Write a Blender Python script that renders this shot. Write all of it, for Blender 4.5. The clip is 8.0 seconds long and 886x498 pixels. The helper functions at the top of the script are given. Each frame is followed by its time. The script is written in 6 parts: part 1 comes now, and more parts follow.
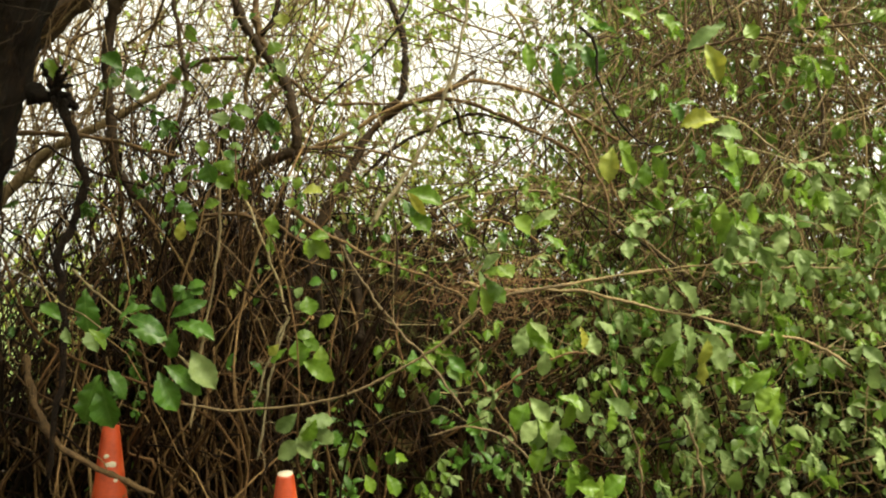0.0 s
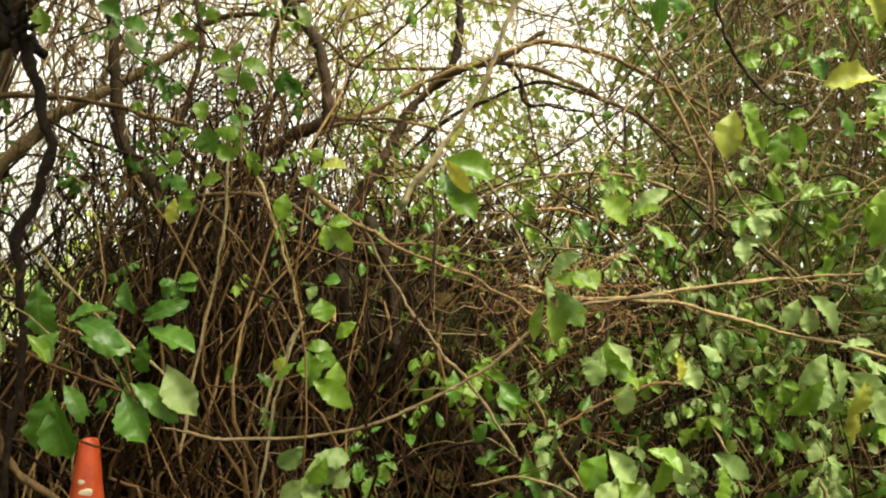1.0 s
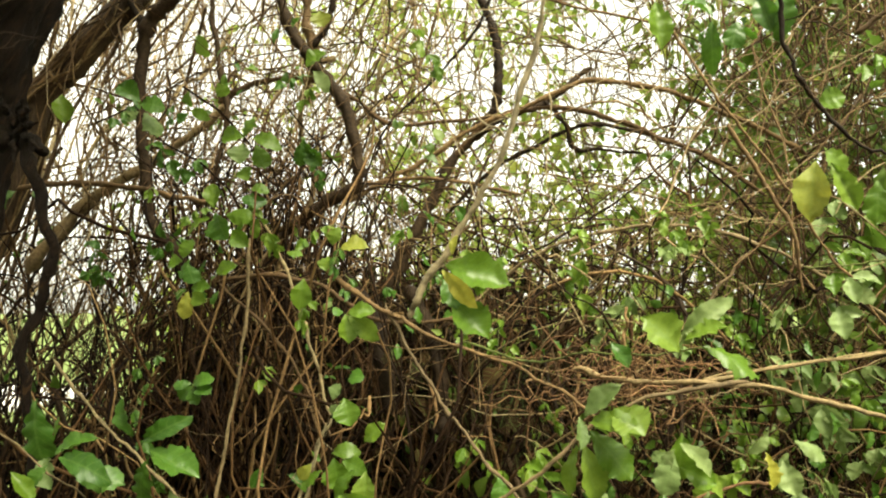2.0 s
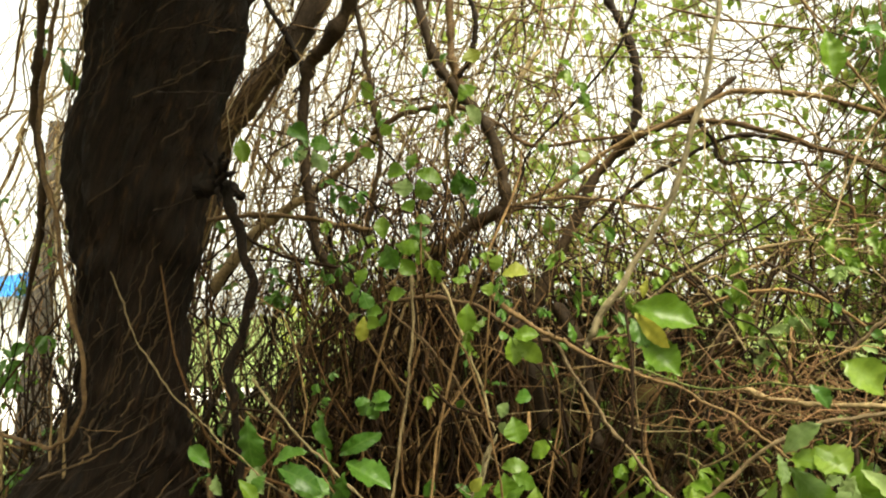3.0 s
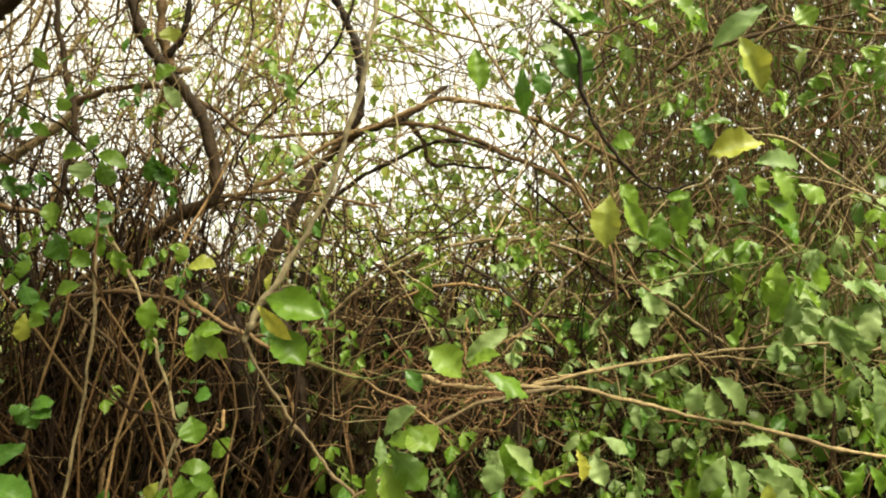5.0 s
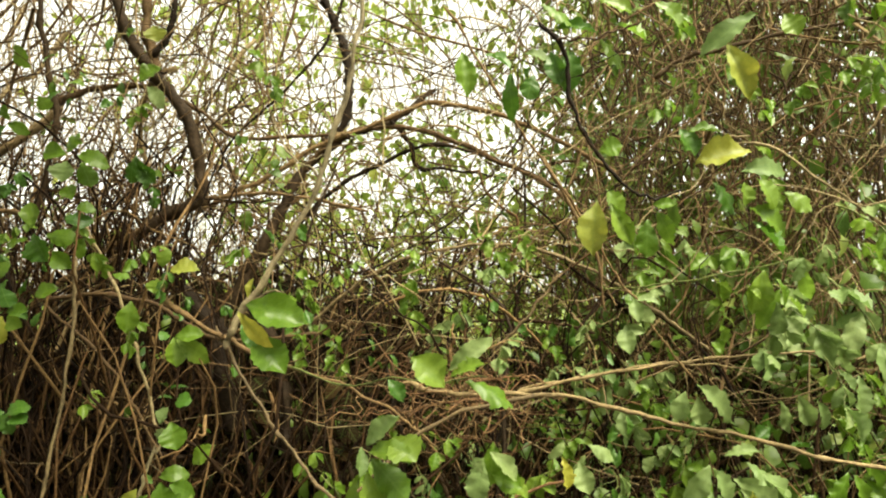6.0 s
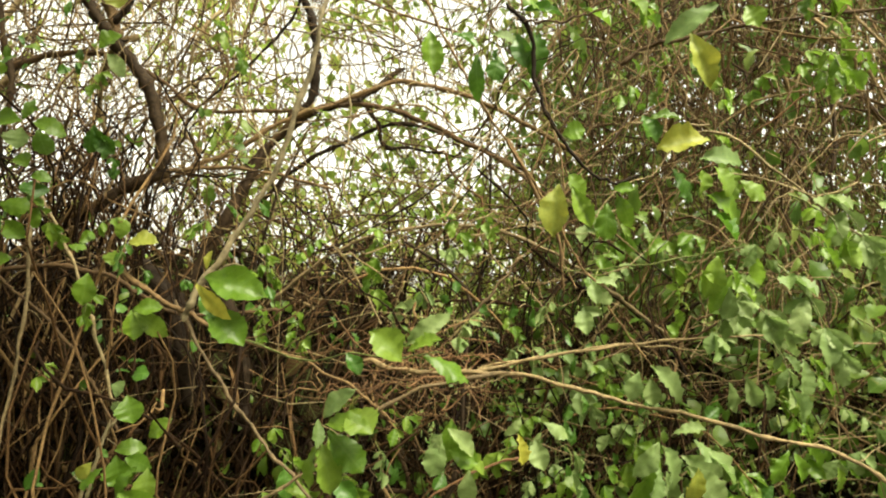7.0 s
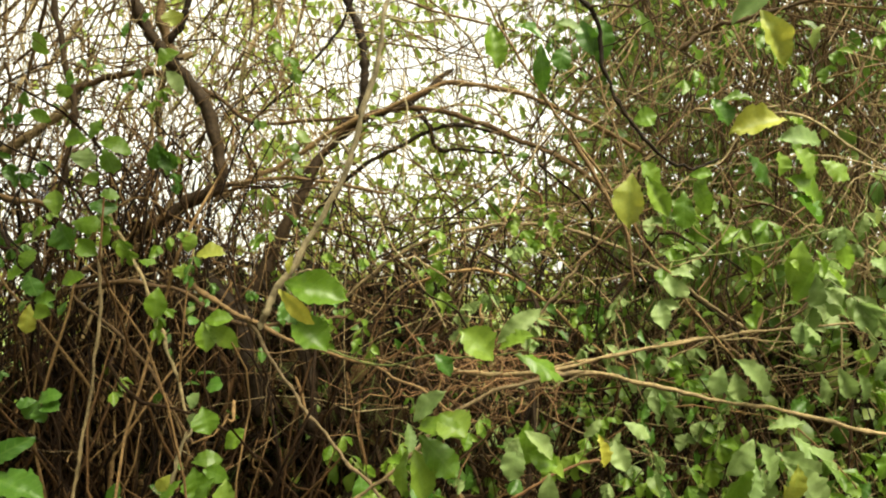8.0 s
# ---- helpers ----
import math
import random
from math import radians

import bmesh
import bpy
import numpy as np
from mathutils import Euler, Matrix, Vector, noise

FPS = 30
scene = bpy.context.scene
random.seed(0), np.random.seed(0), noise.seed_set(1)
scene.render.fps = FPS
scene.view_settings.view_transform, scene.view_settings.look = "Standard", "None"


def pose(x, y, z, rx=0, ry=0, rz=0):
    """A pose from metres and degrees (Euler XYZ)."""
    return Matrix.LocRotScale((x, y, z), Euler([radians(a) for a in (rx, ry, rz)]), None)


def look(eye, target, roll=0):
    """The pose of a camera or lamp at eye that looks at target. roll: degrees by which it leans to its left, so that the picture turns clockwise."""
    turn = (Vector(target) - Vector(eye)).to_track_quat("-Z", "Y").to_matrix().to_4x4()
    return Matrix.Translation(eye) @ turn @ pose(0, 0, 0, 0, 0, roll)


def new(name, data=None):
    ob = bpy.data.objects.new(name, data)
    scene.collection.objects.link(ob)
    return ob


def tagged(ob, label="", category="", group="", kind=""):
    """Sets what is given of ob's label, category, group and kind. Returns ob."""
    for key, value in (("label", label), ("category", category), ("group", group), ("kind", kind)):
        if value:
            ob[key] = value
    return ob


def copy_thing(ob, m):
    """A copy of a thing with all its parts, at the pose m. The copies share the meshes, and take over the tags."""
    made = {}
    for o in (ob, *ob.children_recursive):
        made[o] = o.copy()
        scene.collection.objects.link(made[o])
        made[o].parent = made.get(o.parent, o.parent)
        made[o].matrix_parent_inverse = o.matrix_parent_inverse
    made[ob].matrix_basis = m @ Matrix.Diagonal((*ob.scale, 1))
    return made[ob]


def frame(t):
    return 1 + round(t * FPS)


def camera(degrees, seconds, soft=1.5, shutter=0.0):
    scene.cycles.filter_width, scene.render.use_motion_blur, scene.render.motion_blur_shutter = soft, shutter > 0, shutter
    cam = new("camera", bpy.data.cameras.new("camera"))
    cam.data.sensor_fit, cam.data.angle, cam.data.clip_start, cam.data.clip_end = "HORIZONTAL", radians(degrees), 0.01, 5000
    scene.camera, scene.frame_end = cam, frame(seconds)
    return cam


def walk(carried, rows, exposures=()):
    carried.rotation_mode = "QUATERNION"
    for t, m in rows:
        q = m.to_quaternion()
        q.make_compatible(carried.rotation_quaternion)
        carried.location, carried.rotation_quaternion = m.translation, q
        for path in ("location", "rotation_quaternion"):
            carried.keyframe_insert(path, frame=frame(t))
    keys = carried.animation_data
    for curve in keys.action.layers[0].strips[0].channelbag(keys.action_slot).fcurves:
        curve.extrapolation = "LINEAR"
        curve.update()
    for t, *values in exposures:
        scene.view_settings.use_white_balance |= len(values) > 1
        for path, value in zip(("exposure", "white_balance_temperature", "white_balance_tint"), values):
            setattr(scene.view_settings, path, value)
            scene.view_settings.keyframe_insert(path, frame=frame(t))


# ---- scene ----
cam = camera(67.0, 8.0, soft=2.1)
EXPOSURES = [(0.0, 1.75, 7800, -1), (1.0, 2.05, 7800, -1), (3.0, 1.98, 7800, -1), (8.0, 1.92, 7800, -1)]
PATH = [
    (0, (-0.007, -0.010, 1.276), (0.006, 1.987, 1.396), 0.7),
    (0.5, (0.028, 0.131, 1.281), (-0.096, 2.125, 1.374), -0.6),
    (1, (0.008, 0.500, 1.308), (-0.150, 2.491, 1.402), 2.6),
    (1.2, (-0.035, 0.595, 1.361), (-0.212, 2.582, 1.495), 2.2),
    (2.3, (0.115, 0.724, 1.480), (-0.390, 2.651, 1.661), -1.4),
    (2.5, (0.103, 0.680, 1.502), (-0.494, 2.583, 1.658), -2.0),
    (3, (0.006, 0.589, 1.517), (-0.704, 2.449, 1.700), -1.1),
    (3.1, (0.002, 0.581, 1.532), (-0.728, 2.436, 1.692), -1.4),
    (3.3, (0.004, 0.582, 1.531), (-0.724, 2.438, 1.697), -1.1),
    (3.5, (0.012, 0.585, 1.529), (-0.636, 2.469, 1.707), -0.3),
    (4, (0.084, 0.627, 1.523), (-0.270, 2.585, 1.733), -1.9),
    (4.5, (0.138, 0.647, 1.505), (-0.035, 2.632, 1.680), -1.8),
    (5, (0.213, 0.636, 1.509), (0.158, 2.629, 1.662), -1.5),
    (5.2, (0.237, 0.641, 1.508), (0.213, 2.636, 1.652), -1.4),
    (6.3, (0.210, 0.650, 1.518), (0.196, 2.643, 1.682), -0.9),
    (6.5, (0.208, 0.646, 1.518), (0.219, 2.641, 1.655), -0.9),
    (7, (0.227, 0.640, 1.508), (0.306, 2.635, 1.614), 0.1),
    (7.5, (0.190, 0.670, 1.512), (0.138, 2.666, 1.627), -0.7),
    (8, (0.169, 0.674, 1.497), (0.121, 2.669, 1.622), -2.3),
]
walk(cam, [(t, look(eye, target, roll)) for t, eye, target, roll in PATH], EXPOSURES)

# ---- daylight ----
world = bpy.data.worlds.new("overcast_sky")
scene.world = world
world.use_nodes = True
wn, wl = world.node_tree.nodes, world.node_tree.links
sky = wn.new("ShaderNodeTexSky")
sky.sky_type, sky.sun_disc = "NISHITA", False
sky.sun_elevation, sky.sun_rotation = radians(60), radians(140)
sky.air_density, sky.dust_density, sky.ozone_density = 1.0, 3.0, 1.0
cloud = wn.new("ShaderNodeHueSaturation")
cloud.inputs["Saturation"].default_value = 0.15
wl.new(sky.outputs[0], cloud.inputs["Color"])
veil = wn.new("ShaderNodeMix")
veil.data_type = "RGBA"
veil.inputs[0].default_value, veil.inputs[7].default_value = 0.5, (2.7, 2.7, 2.6, 1)
wl.new(cloud.outputs[0], veil.inputs[6])
wl.new(veil.outputs[2], wn["Background"].inputs[0])
wn["Background"].inputs[1].default_value = 0.15
sun = new("sun", bpy.data.lights.new("sun", "SUN"))
sun.data.energy, sun.data.angle, sun.data.color = 3.1, radians(35), (1.0, 0.97, 0.92)
sun.matrix_world = look((3.0, -1.5, 8.0), (0.0, 2.0, 0.0))


# ---- materials ----
def material(name, rough=0.6, spec=0.4):
    m = bpy.data.materials.new(name)
    m.use_nodes = True
    n, l = m.node_tree.nodes, m.node_tree.links
    b = n["Principled BSDF"]
    b.inputs["Roughness"].default_value = rough
    b.inputs["Specular IOR Level"].default_value = spec
    return m, n, l, b


def ramp(n, l, source, stops):
    r = n.new("ShaderNodeValToRGB")
    while len(r.color_ramp.elements) < len(stops):
        r.color_ramp.elements.new(0.5)
    for e, (at, c) in zip(r.color_ramp.elements, stops):
        e.position, e.color = at, (*c, 1)
    l.new(source, r.inputs[0])
    return r.outputs[0]


def noise_tex(n, l, scale, detail=4.0, stretch=None, rough=0.6, twist=0.0):
    t = n.new("ShaderNodeTexNoise")
    t.inputs["Scale"].default_value, t.inputs["Detail"].default_value = scale, detail
    t.inputs["Roughness"].default_value = rough
    c = n.new("ShaderNodeTexCoord")
    if twist:
        sep, turn, spin = n.new("ShaderNodeSeparateXYZ"), n.new("ShaderNodeMath"), n.new("ShaderNodeVectorRotate")
        turn.operation, turn.inputs[1].default_value = "MULTIPLY", -twist
        spin.rotation_type = "Z_AXIS"
        l.new(c.outputs["Object"], sep.inputs[0])
        l.new(sep.outputs[2], turn.inputs[0])
        l.new(c.outputs["Object"], spin.inputs["Vector"])
        l.new(turn.outputs[0], spin.inputs["Angle"])
        mp = n.new("ShaderNodeMapping")
        mp.inputs["Scale"].default_value = stretch
        l.new(spin.outputs[0], mp.inputs[0])
        l.new(mp.outputs[0], t.inputs["Vector"])
    elif stretch:
        mp = n.new("ShaderNodeMapping")
        mp.inputs["Scale"].default_value = stretch
        l.new(c.outputs["Object"], mp.inputs[0])
        l.new(mp.outputs[0], t.inputs["Vector"])
    else:
        l.new(c.outputs["Object"], t.inputs["Vector"])
    return t.outputs["Fac"]


def mixed(n, l, a, b, fac, mode="MIX"):
    x = n.new("ShaderNodeMix")
    x.data_type, x.blend_type = "RGBA", mode
    for k, v in ((0, fac), (6, a), (7, b)):
        if isinstance(v, (int, float)):
            x.inputs[k].default_value = v
        elif isinstance(v, tuple):
            x.inputs[k].default_value = (*v, 1)
        else:
            l.new(v, x.inputs[k])
    return x.outputs[2]


def bumped(n, l, b, height, strength=0.5, distance=0.01):
    u = n.new("ShaderNodeBump")
    u.inputs["Strength"].default_value, u.inputs["Distance"].default_value = strength, distance
    l.new(height, u.inputs["Height"])
    l.new(u.outputs[0], b.inputs["Normal"])


def bark(name, stops, rough=0.75, grain=60, stretch=None, depth=0.004, islands=True, spec=0.3, twist=0.0):
    """Bark: colour differs from stem to stem, with grain and blotches along it."""
    m, n, l, b = material(name, rough, spec)
    if islands:
        both = n.new("ShaderNodeMath")
        both.operation = "ADD"
        l.new(n.new("ShaderNodeNewGeometry").outputs["Random Per Island"], both.inputs[0])
        l.new(n.new("ShaderNodeObjectInfo").outputs["Random"], both.inputs[1])
        wrap = n.new("ShaderNodeMath")
        wrap.operation = "FRACT"
        l.new(both.outputs[0], wrap.inputs[0])
        base = ramp(n, l, wrap.outputs[0], stops)
    else:
        base = ramp(n, l, noise_tex(n, l, 4.0 if twist else 3.0, 4, stretch if twist else None, 0.6, twist), stops)
    fine = noise_tex(n, l, grain, 6, stretch, 0.6, twist)
    blotch = noise_tex(n, l, 9.0, 3)
    dark = ramp(n, l, fine, [(0.3, (0.35, 0.33, 0.3)), (0.62, (1.15, 1.12, 1.05))])
    patch = ramp(n, l, blotch, [(0.35, (0.6, 0.58, 0.55)), (0.65, (1.15, 1.13, 1.08))])
    c = mixed(n, l, base, dark, 0.8, "MULTIPLY")
    c = mixed(n, l, c, patch, 0.7, "MULTIPLY")
    l.new(c, b.inputs["Base Color"])
    bumped(n, l, b, fine, 0.7, depth)
    return m


def leaf_material(name, stops, back, rough=0.42, islands=True, through_light=0.35, blemish=(0.35, 0.25, 0.06), spec=0.4):
    """A thin leaf: light passes through it, veins pale, the colour a little different in each leaf."""
    m, n, l, b = material(name, rough, spec)
    if islands:
        pick = n.new("ShaderNodeNewGeometry").outputs["Random Per Island"]
    else:
        pick = n.new("ShaderNodeObjectInfo").outputs["Random"]
    base = ramp(n, l, pick, stops)
    uv = n.new("ShaderNodeUVMap")
    sep = n.new("ShaderNodeSeparateXYZ")
    l.new(uv.outputs[0], sep.inputs[0])

    def calc(op, a, c):
        x = n.new("ShaderNodeMath")
        x.operation = op
        for k, v in ((0, a), (1, c)):
            if isinstance(v, (int, float)):
                x.inputs[k].default_value = v
            else:
                l.new(v, x.inputs[k])
        return x.outputs[0]

    side = calc("ABSOLUTE", sep.outputs[0], 0)
    run = calc("SUBTRACT", sep.outputs[1], calc("MULTIPLY", side, 0.9))
    saw = calc("ABSOLUTE", calc("SUBTRACT", calc("FRACT", calc("MULTIPLY", run, 7.0), 0), 0.5), 0)
    vein = calc("MAXIMUM", calc("GREATER_THAN", saw, 0.44), calc("LESS_THAN", side, 0.018))
    veined = mixed(n, l, base, (0.22, 0.34, 0.10), calc("MULTIPLY", vein, 0.18))
    spots = ramp(n, l, noise_tex(n, l, 55, 4), [(0.62, (0, 0, 0)), (0.72, (1, 1, 1))])
    veined = mixed(n, l, veined, blemish, calc("MULTIPLY", spots, 0.35))
    tone = ramp(n, l, noise_tex(n, l, 14, 3), [(0.3, (0.75, 0.8, 0.7)), (0.7, (1.2, 1.15, 1.1))])
    c = mixed(n, l, veined, tone, 0.8, "MULTIPLY")
    l.new(c, b.inputs["Base Color"])
    bumped(n, l, b, saw, 0.12, 0.002)
    t = n.new("ShaderNodeBsdfTranslucent")
    l.new(mixed(n, l, c, back, 0.55, "MIX"), t.inputs["Color"])
    mix = n.new("ShaderNodeMixShader")
    mix.inputs[0].default_value = through_light
    l.new(b.outputs[0], mix.inputs[1])
    l.new(t.outputs[0], mix.inputs[2])
    l.new(mix.outputs[0], n["Material Output"].inputs[0])
    return m


# very dark brown with lighter streaks that twist up the trunk
BARK = bark("dark_streaked_bark", [(0.3, (0.008, 0.0045, 0.0022)), (0.6, (0.019, 0.010, 0.005)), (0.78, (0.095, 0.050, 0.020))], 0.85, 11,
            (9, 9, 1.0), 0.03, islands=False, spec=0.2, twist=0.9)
# interior shade put into the leaf colour: near black, hardly any light through
LEAF_SHADE = leaf_material("shaded_gap_leaves", [(0.0, (0.006, 0.003, 0.0015)), (0.7, (0.018, 0.009, 0.004)), (1.0, (0.06, 0.032, 0.014))], (0.08, 0.04, 0.014), 0.85, True, 0.05, (0.03, 0.016, 0.007), 0.08)
GREY_BARK = bark("grey_bark", [(0.3, (0.045, 0.038, 0.032)), (0.7, (0.12, 0.105, 0.09))], 0.85, 30, (6, 6, 1), 0.01, islands=False)
STRAND = bark("fibrous_strand", [(0.0, (0.020, 0.011, 0.005)), (0.6, (0.045, 0.025, 0.011)), (1.0, (0.12, 0.075, 0.036))], 0.7, 80)
STEM_BROWN = bark("brown_vine_bark", [(0.0, (0.05, 0.028, 0.013)), (0.35, (0.12, 0.07, 0.031)), (0.75, (0.21, 0.132, 0.062)), (1.0, (0.32, 0.235, 0.125))], 0.8, 90)
STEM_DARK = bark("dark_vine_bark", [(0.0, (0.016, 0.010, 0.006)), (0.6, (0.042, 0.027, 0.016)), (1.0, (0.085, 0.054, 0.030))], 0.75, 70, spec=0.15)
STEM_TAN = bark("tan_vine_bark", [(0.0, (0.13, 0.09, 0.048)), (0.5, (0.20, 0.145, 0.077)), (1.0, (0.30, 0.235, 0.13))], 0.7, 80)
STEM_LIGHT = bark("light_tan_bark", [(0.0, (0.25, 0.18, 0.095)), (0.5, (0.33, 0.25, 0.135)), (1.0, (0.38, 0.30, 0.17))], 0.7, 80)
# shade of the thicket's inside put into the bark: half the ramp near black
STEM_DEEP = bark("shaded_thicket_bark", [(0.0, (0.008, 0.004, 0.002)), (0.5, (0.032, 0.016, 0.007)), (0.82, (0.11, 0.06, 0.027)), (1.0, (0.34, 0.22, 0.11))], 0.75, 90, spec=0.12)
LIMB_BARK = bark("brown_limb_bark", [(0.3, (0.04, 0.025, 0.015)), (0.7, (0.13, 0.085, 0.05))], 0.85, 22, (7, 7, 1.5), 0.012, islands=False)
STEM_PALE = bark("pale_grey_stem", [(0.0, (0.20, 0.16, 0.10)), (1.0, (0.32, 0.27, 0.17))], 0.65, 70)
STEM_RED = bark("reddish_dead_twig", [(0.0, (0.13, 0.065, 0.03)), (0.6, (0.22, 0.12, 0.06)), (1.0, (0.32, 0.20, 0.10))], 0.8, 80)
STEM_GREEN = bark("green_stem", [(0.0, (0.10, 0.13, 0.035)), (1.0, (0.20, 0.22, 0.07))], 0.55, 60)
LEAF_MASS = leaf_material("hedge_leaves", [(0.0, (0.045, 0.10, 0.012)), (0.4, (0.095, 0.165, 0.022)), (0.75, (0.15, 0.22, 0.05)), (1.0, (0.24, 0.28, 0.07))], (0.22, 0.40, 0.06))
LEAF_DEEP = leaf_material("deep_green_leaves", [(0.0, (0.04, 0.09, 0.009)), (0.6, (0.08, 0.14, 0.014)), (1.0, (0.14, 0.20, 0.025))], (0.2, 0.38, 0.05), 0.42)
LEAF_SKY = leaf_material("young_vine_leaves", [(0.0, (0.12, 0.19, 0.02)), (0.6, (0.20, 0.26, 0.03)), (1.0, (0.32, 0.31, 0.05))], (0.42, 0.55, 0.14), 0.5, True, 0.5)
LEAF = leaf_material("vine_leaf", [(0.0, (0.075, 0.155, 0.012)), (0.5, (0.115, 0.20, 0.018)), (1.0, (0.165, 0.245, 0.035))], (0.26, 0.45, 0.06), 0.4, False)
LEAF_PALE = leaf_material("pale_underside_leaf", [(0.0, (0.13, 0.20, 0.065)), (1.0, (0.23, 0.295, 0.115))], (0.27, 0.42, 0.12), 0.55, False)
LEAF_YELLOW = leaf_material("yellowing_leaf", [(0.0, (0.34, 0.32, 0.05)), (1.0, (0.24, 0.28, 0.05))], (0.55, 0.50, 0.08), 0.5, False)
LEAF_DARK = leaf_material("glossy_dark_leaf", [(0.0, (0.035, 0.10, 0.01)), (1.0, (0.065, 0.15, 0.018))], (0.16, 0.36, 0.04), 0.4, False, 0.25)


# ---- mesh helpers ----
def as_mesh(name, verts, faces, mat, uv=None, smooth=True):
    """A mesh from arrays: verts (n, 3), faces (m, 3 or 4)."""
    verts, faces = np.asarray(verts, np.float32).reshape(-1, 3), np.asarray(faces, np.int32)
    me = bpy.data.meshes.new(name)
    me.vertices.add(len(verts))
    me.vertices.foreach_set("co", verts.ravel())
    k = faces.shape[1]
    me.loops.add(faces.size)
    me.loops.foreach_set("vertex_index", faces.ravel())
    me.polygons.add(len(faces))
    me.polygons.foreach_set("loop_start", np.arange(len(faces), dtype=np.int32) * k)
    if uv is not None:
        layer = me.uv_layers.new(name="UVMap")
        layer.data.foreach_set("uv", np.asarray(uv, np.float32)[faces.ravel()].ravel())
    me.polygons.foreach_set("use_smooth", np.full(len(faces), smooth))
    me.materials.append(mat)
    me.update(calc_edges=True)
    return me


def unit(v):
    return v / np.maximum(np.linalg.norm(v, axis=-1, keepdims=True), 1e-9)


def tube_arrays(paths, radii, sides=5):
    """Tubes round many paths (n, k, 3) of radii (n, k): verts and quads, closed to a point at both ends by small radii."""
    n, k, _ = paths.shape
    t = unit(np.gradient(paths, axis=1))
    ref = np.where(np.abs(t[..., 1:2]) < 0.8, np.array([0, 1.0, 0]), np.array([1.0, 0, 0]))
    u = unit(np.cross(t, ref))
    v = np.cross(t, u)
    a = np.arange(sides) * 2 * math.pi / sides
    ring = np.cos(a)[:, None] * u[:, :, None] + np.sin(a)[:, None] * v[:, :, None]
    verts = paths[:, :, None] + radii[:, :, None, None] * ring
    i = (np.arange(n)[:, None, None] * k + np.arange(k - 1)[:, None]) * sides + np.arange(sides)
    j = (np.arange(n)[:, None, None] * k + np.arange(k - 1)[:, None]) * sides + (np.arange(sides) + 1) % sides
    quads = np.stack([i, j, j + sides, i + sides], -1).reshape(-1, 4)
    return verts.reshape(-1, 3), quads


def smooth_path(points, k):
    """k points on a smooth line through the given ones."""
    p = np.asarray(points, float)
    if len(p) == 2:
        s = np.linspace(0, 1, k)[:, None]
        return p[0] * (1 - s) + p[1] * s
    p = np.vstack([2 * p[0] - p[1], p, 2 * p[-1] - p[-2]])
    out = []
    for s in np.linspace(0, len(p) - 3 - 1e-6, k):
        i, f = int(s), s - int(s)
        a, b, c, d = p[i:i + 4]
        out.append(0.5 * (2 * b + (c - a) * f + (2 * a - 5 * b + 4 * c - d) * f * f + (3 * b - a - 3 * c + d) * f ** 3))
    return np.array(out)


rng = np.random.default_rng(7)


def stem_mesh(name, points, r0, r1, mat, sides=8, wobble=0.004, knots=0.18):
    """One branch: a tapered, slightly crooked and knotty tube."""
    k = max(10, 7 * len(points))
    path = smooth_path(points, k)
    s = np.linspace(0, 1, k)
    jit = rng.normal(0, wobble, (k, 3))
    jit[1:-1] = (jit[:-2] + jit[1:-1] + jit[2:]) / 2
    path = path + jit
    r = (r0 + (r1 - r0) * s) * (1 + rng.normal(0, knots, k).clip(-0.25, 0.5))
    r[0] *= 0.4
    r[-1] *= 0.3
    verts, quads = tube_arrays(path[None], r[None], sides)
    verts = verts + rng.normal(0, 0.05, (len(verts), 1)) * np.repeat(r, sides)[:, None]
    return as_mesh(name, verts, quads, mat)


def leaf_arrays(stations=9, across=5, width=0.34, teeth=0.05, cup=0.16, droop=0.22, curl=0.0, seed=0):
    """A leaf 1 long from its base at the origin along +y, facing +z: pointed, toothed, folded at the midrib and drooping."""
    g = np.random.default_rng(seed)
    s = np.linspace(0, 1, stations)
    half = width * np.sin(math.pi * s ** 1.2) ** 0.8
    half[0], half[-1] = 0.012, 0.012
    half[1:-1] += teeth * width * np.where(np.arange(1, stations - 1) % 2 == 0, 1.4, -0.7) * np.clip(s[1:-1] * 2.5 - 0.5, 0, 1) + g.normal(0, 0.006, stations - 2)
    e = np.linspace(-1, 1, across)
    x = half[:, None] * e
    wave = g.normal(0, 0.05, (stations, across)) * np.abs(e)
    y = s[:, None] + 0.05 * np.abs(e) * np.sin(math.pi * s)[:, None]
    z = cup * np.abs(x) + wave - droop * s[:, None] ** 2 + curl * x * s[:, None]
    verts = np.stack([x, y + 0 * x, z], -1).reshape(-1, 3)
    i = (np.arange(stations - 1)[:, None] * across + np.arange(across - 1)).ravel()
    quads = np.stack([i, i + 1, i + across + 1, i + across], -1)
    uv = np.stack([x, y + 0 * x], -1).reshape(-1, 2)
    return verts, quads, uv


NEAR = [leaf_arrays(15, 5, w, 0.045, c, d, q, i) for i, (w, c, d, q) in enumerate(
    [(0.27, 0.55, 0.28, 0.3), (0.22, 0.3, 0.5, -0.5), (0.29, 0.7, 0.16, 0.5), (0.25, -0.35, 0.38, 0.25)])]
NEAR_MESHES = {m.name: [as_mesh("leaf", v, q, m, uv) for v, q, uv in NEAR] for m in (LEAF, LEAF_PALE, LEAF_YELLOW, LEAF_DARK)}
FAR = [leaf_arrays(7, 3, w, 0.08, c, d, 0.3, 20 + i) for i, (w, c, d) in enumerate([(0.29, 0.35, 0.35), (0.34, 0.2, 0.2), (0.24, 0.5, 0.5)])]


def part(name, me, parent, label="", m=None):
    ob = new(name, me)
    ob.parent = parent
    if m is not None:
        ob.matrix_basis = m
    if label:
        tagged(ob, label)
    return ob


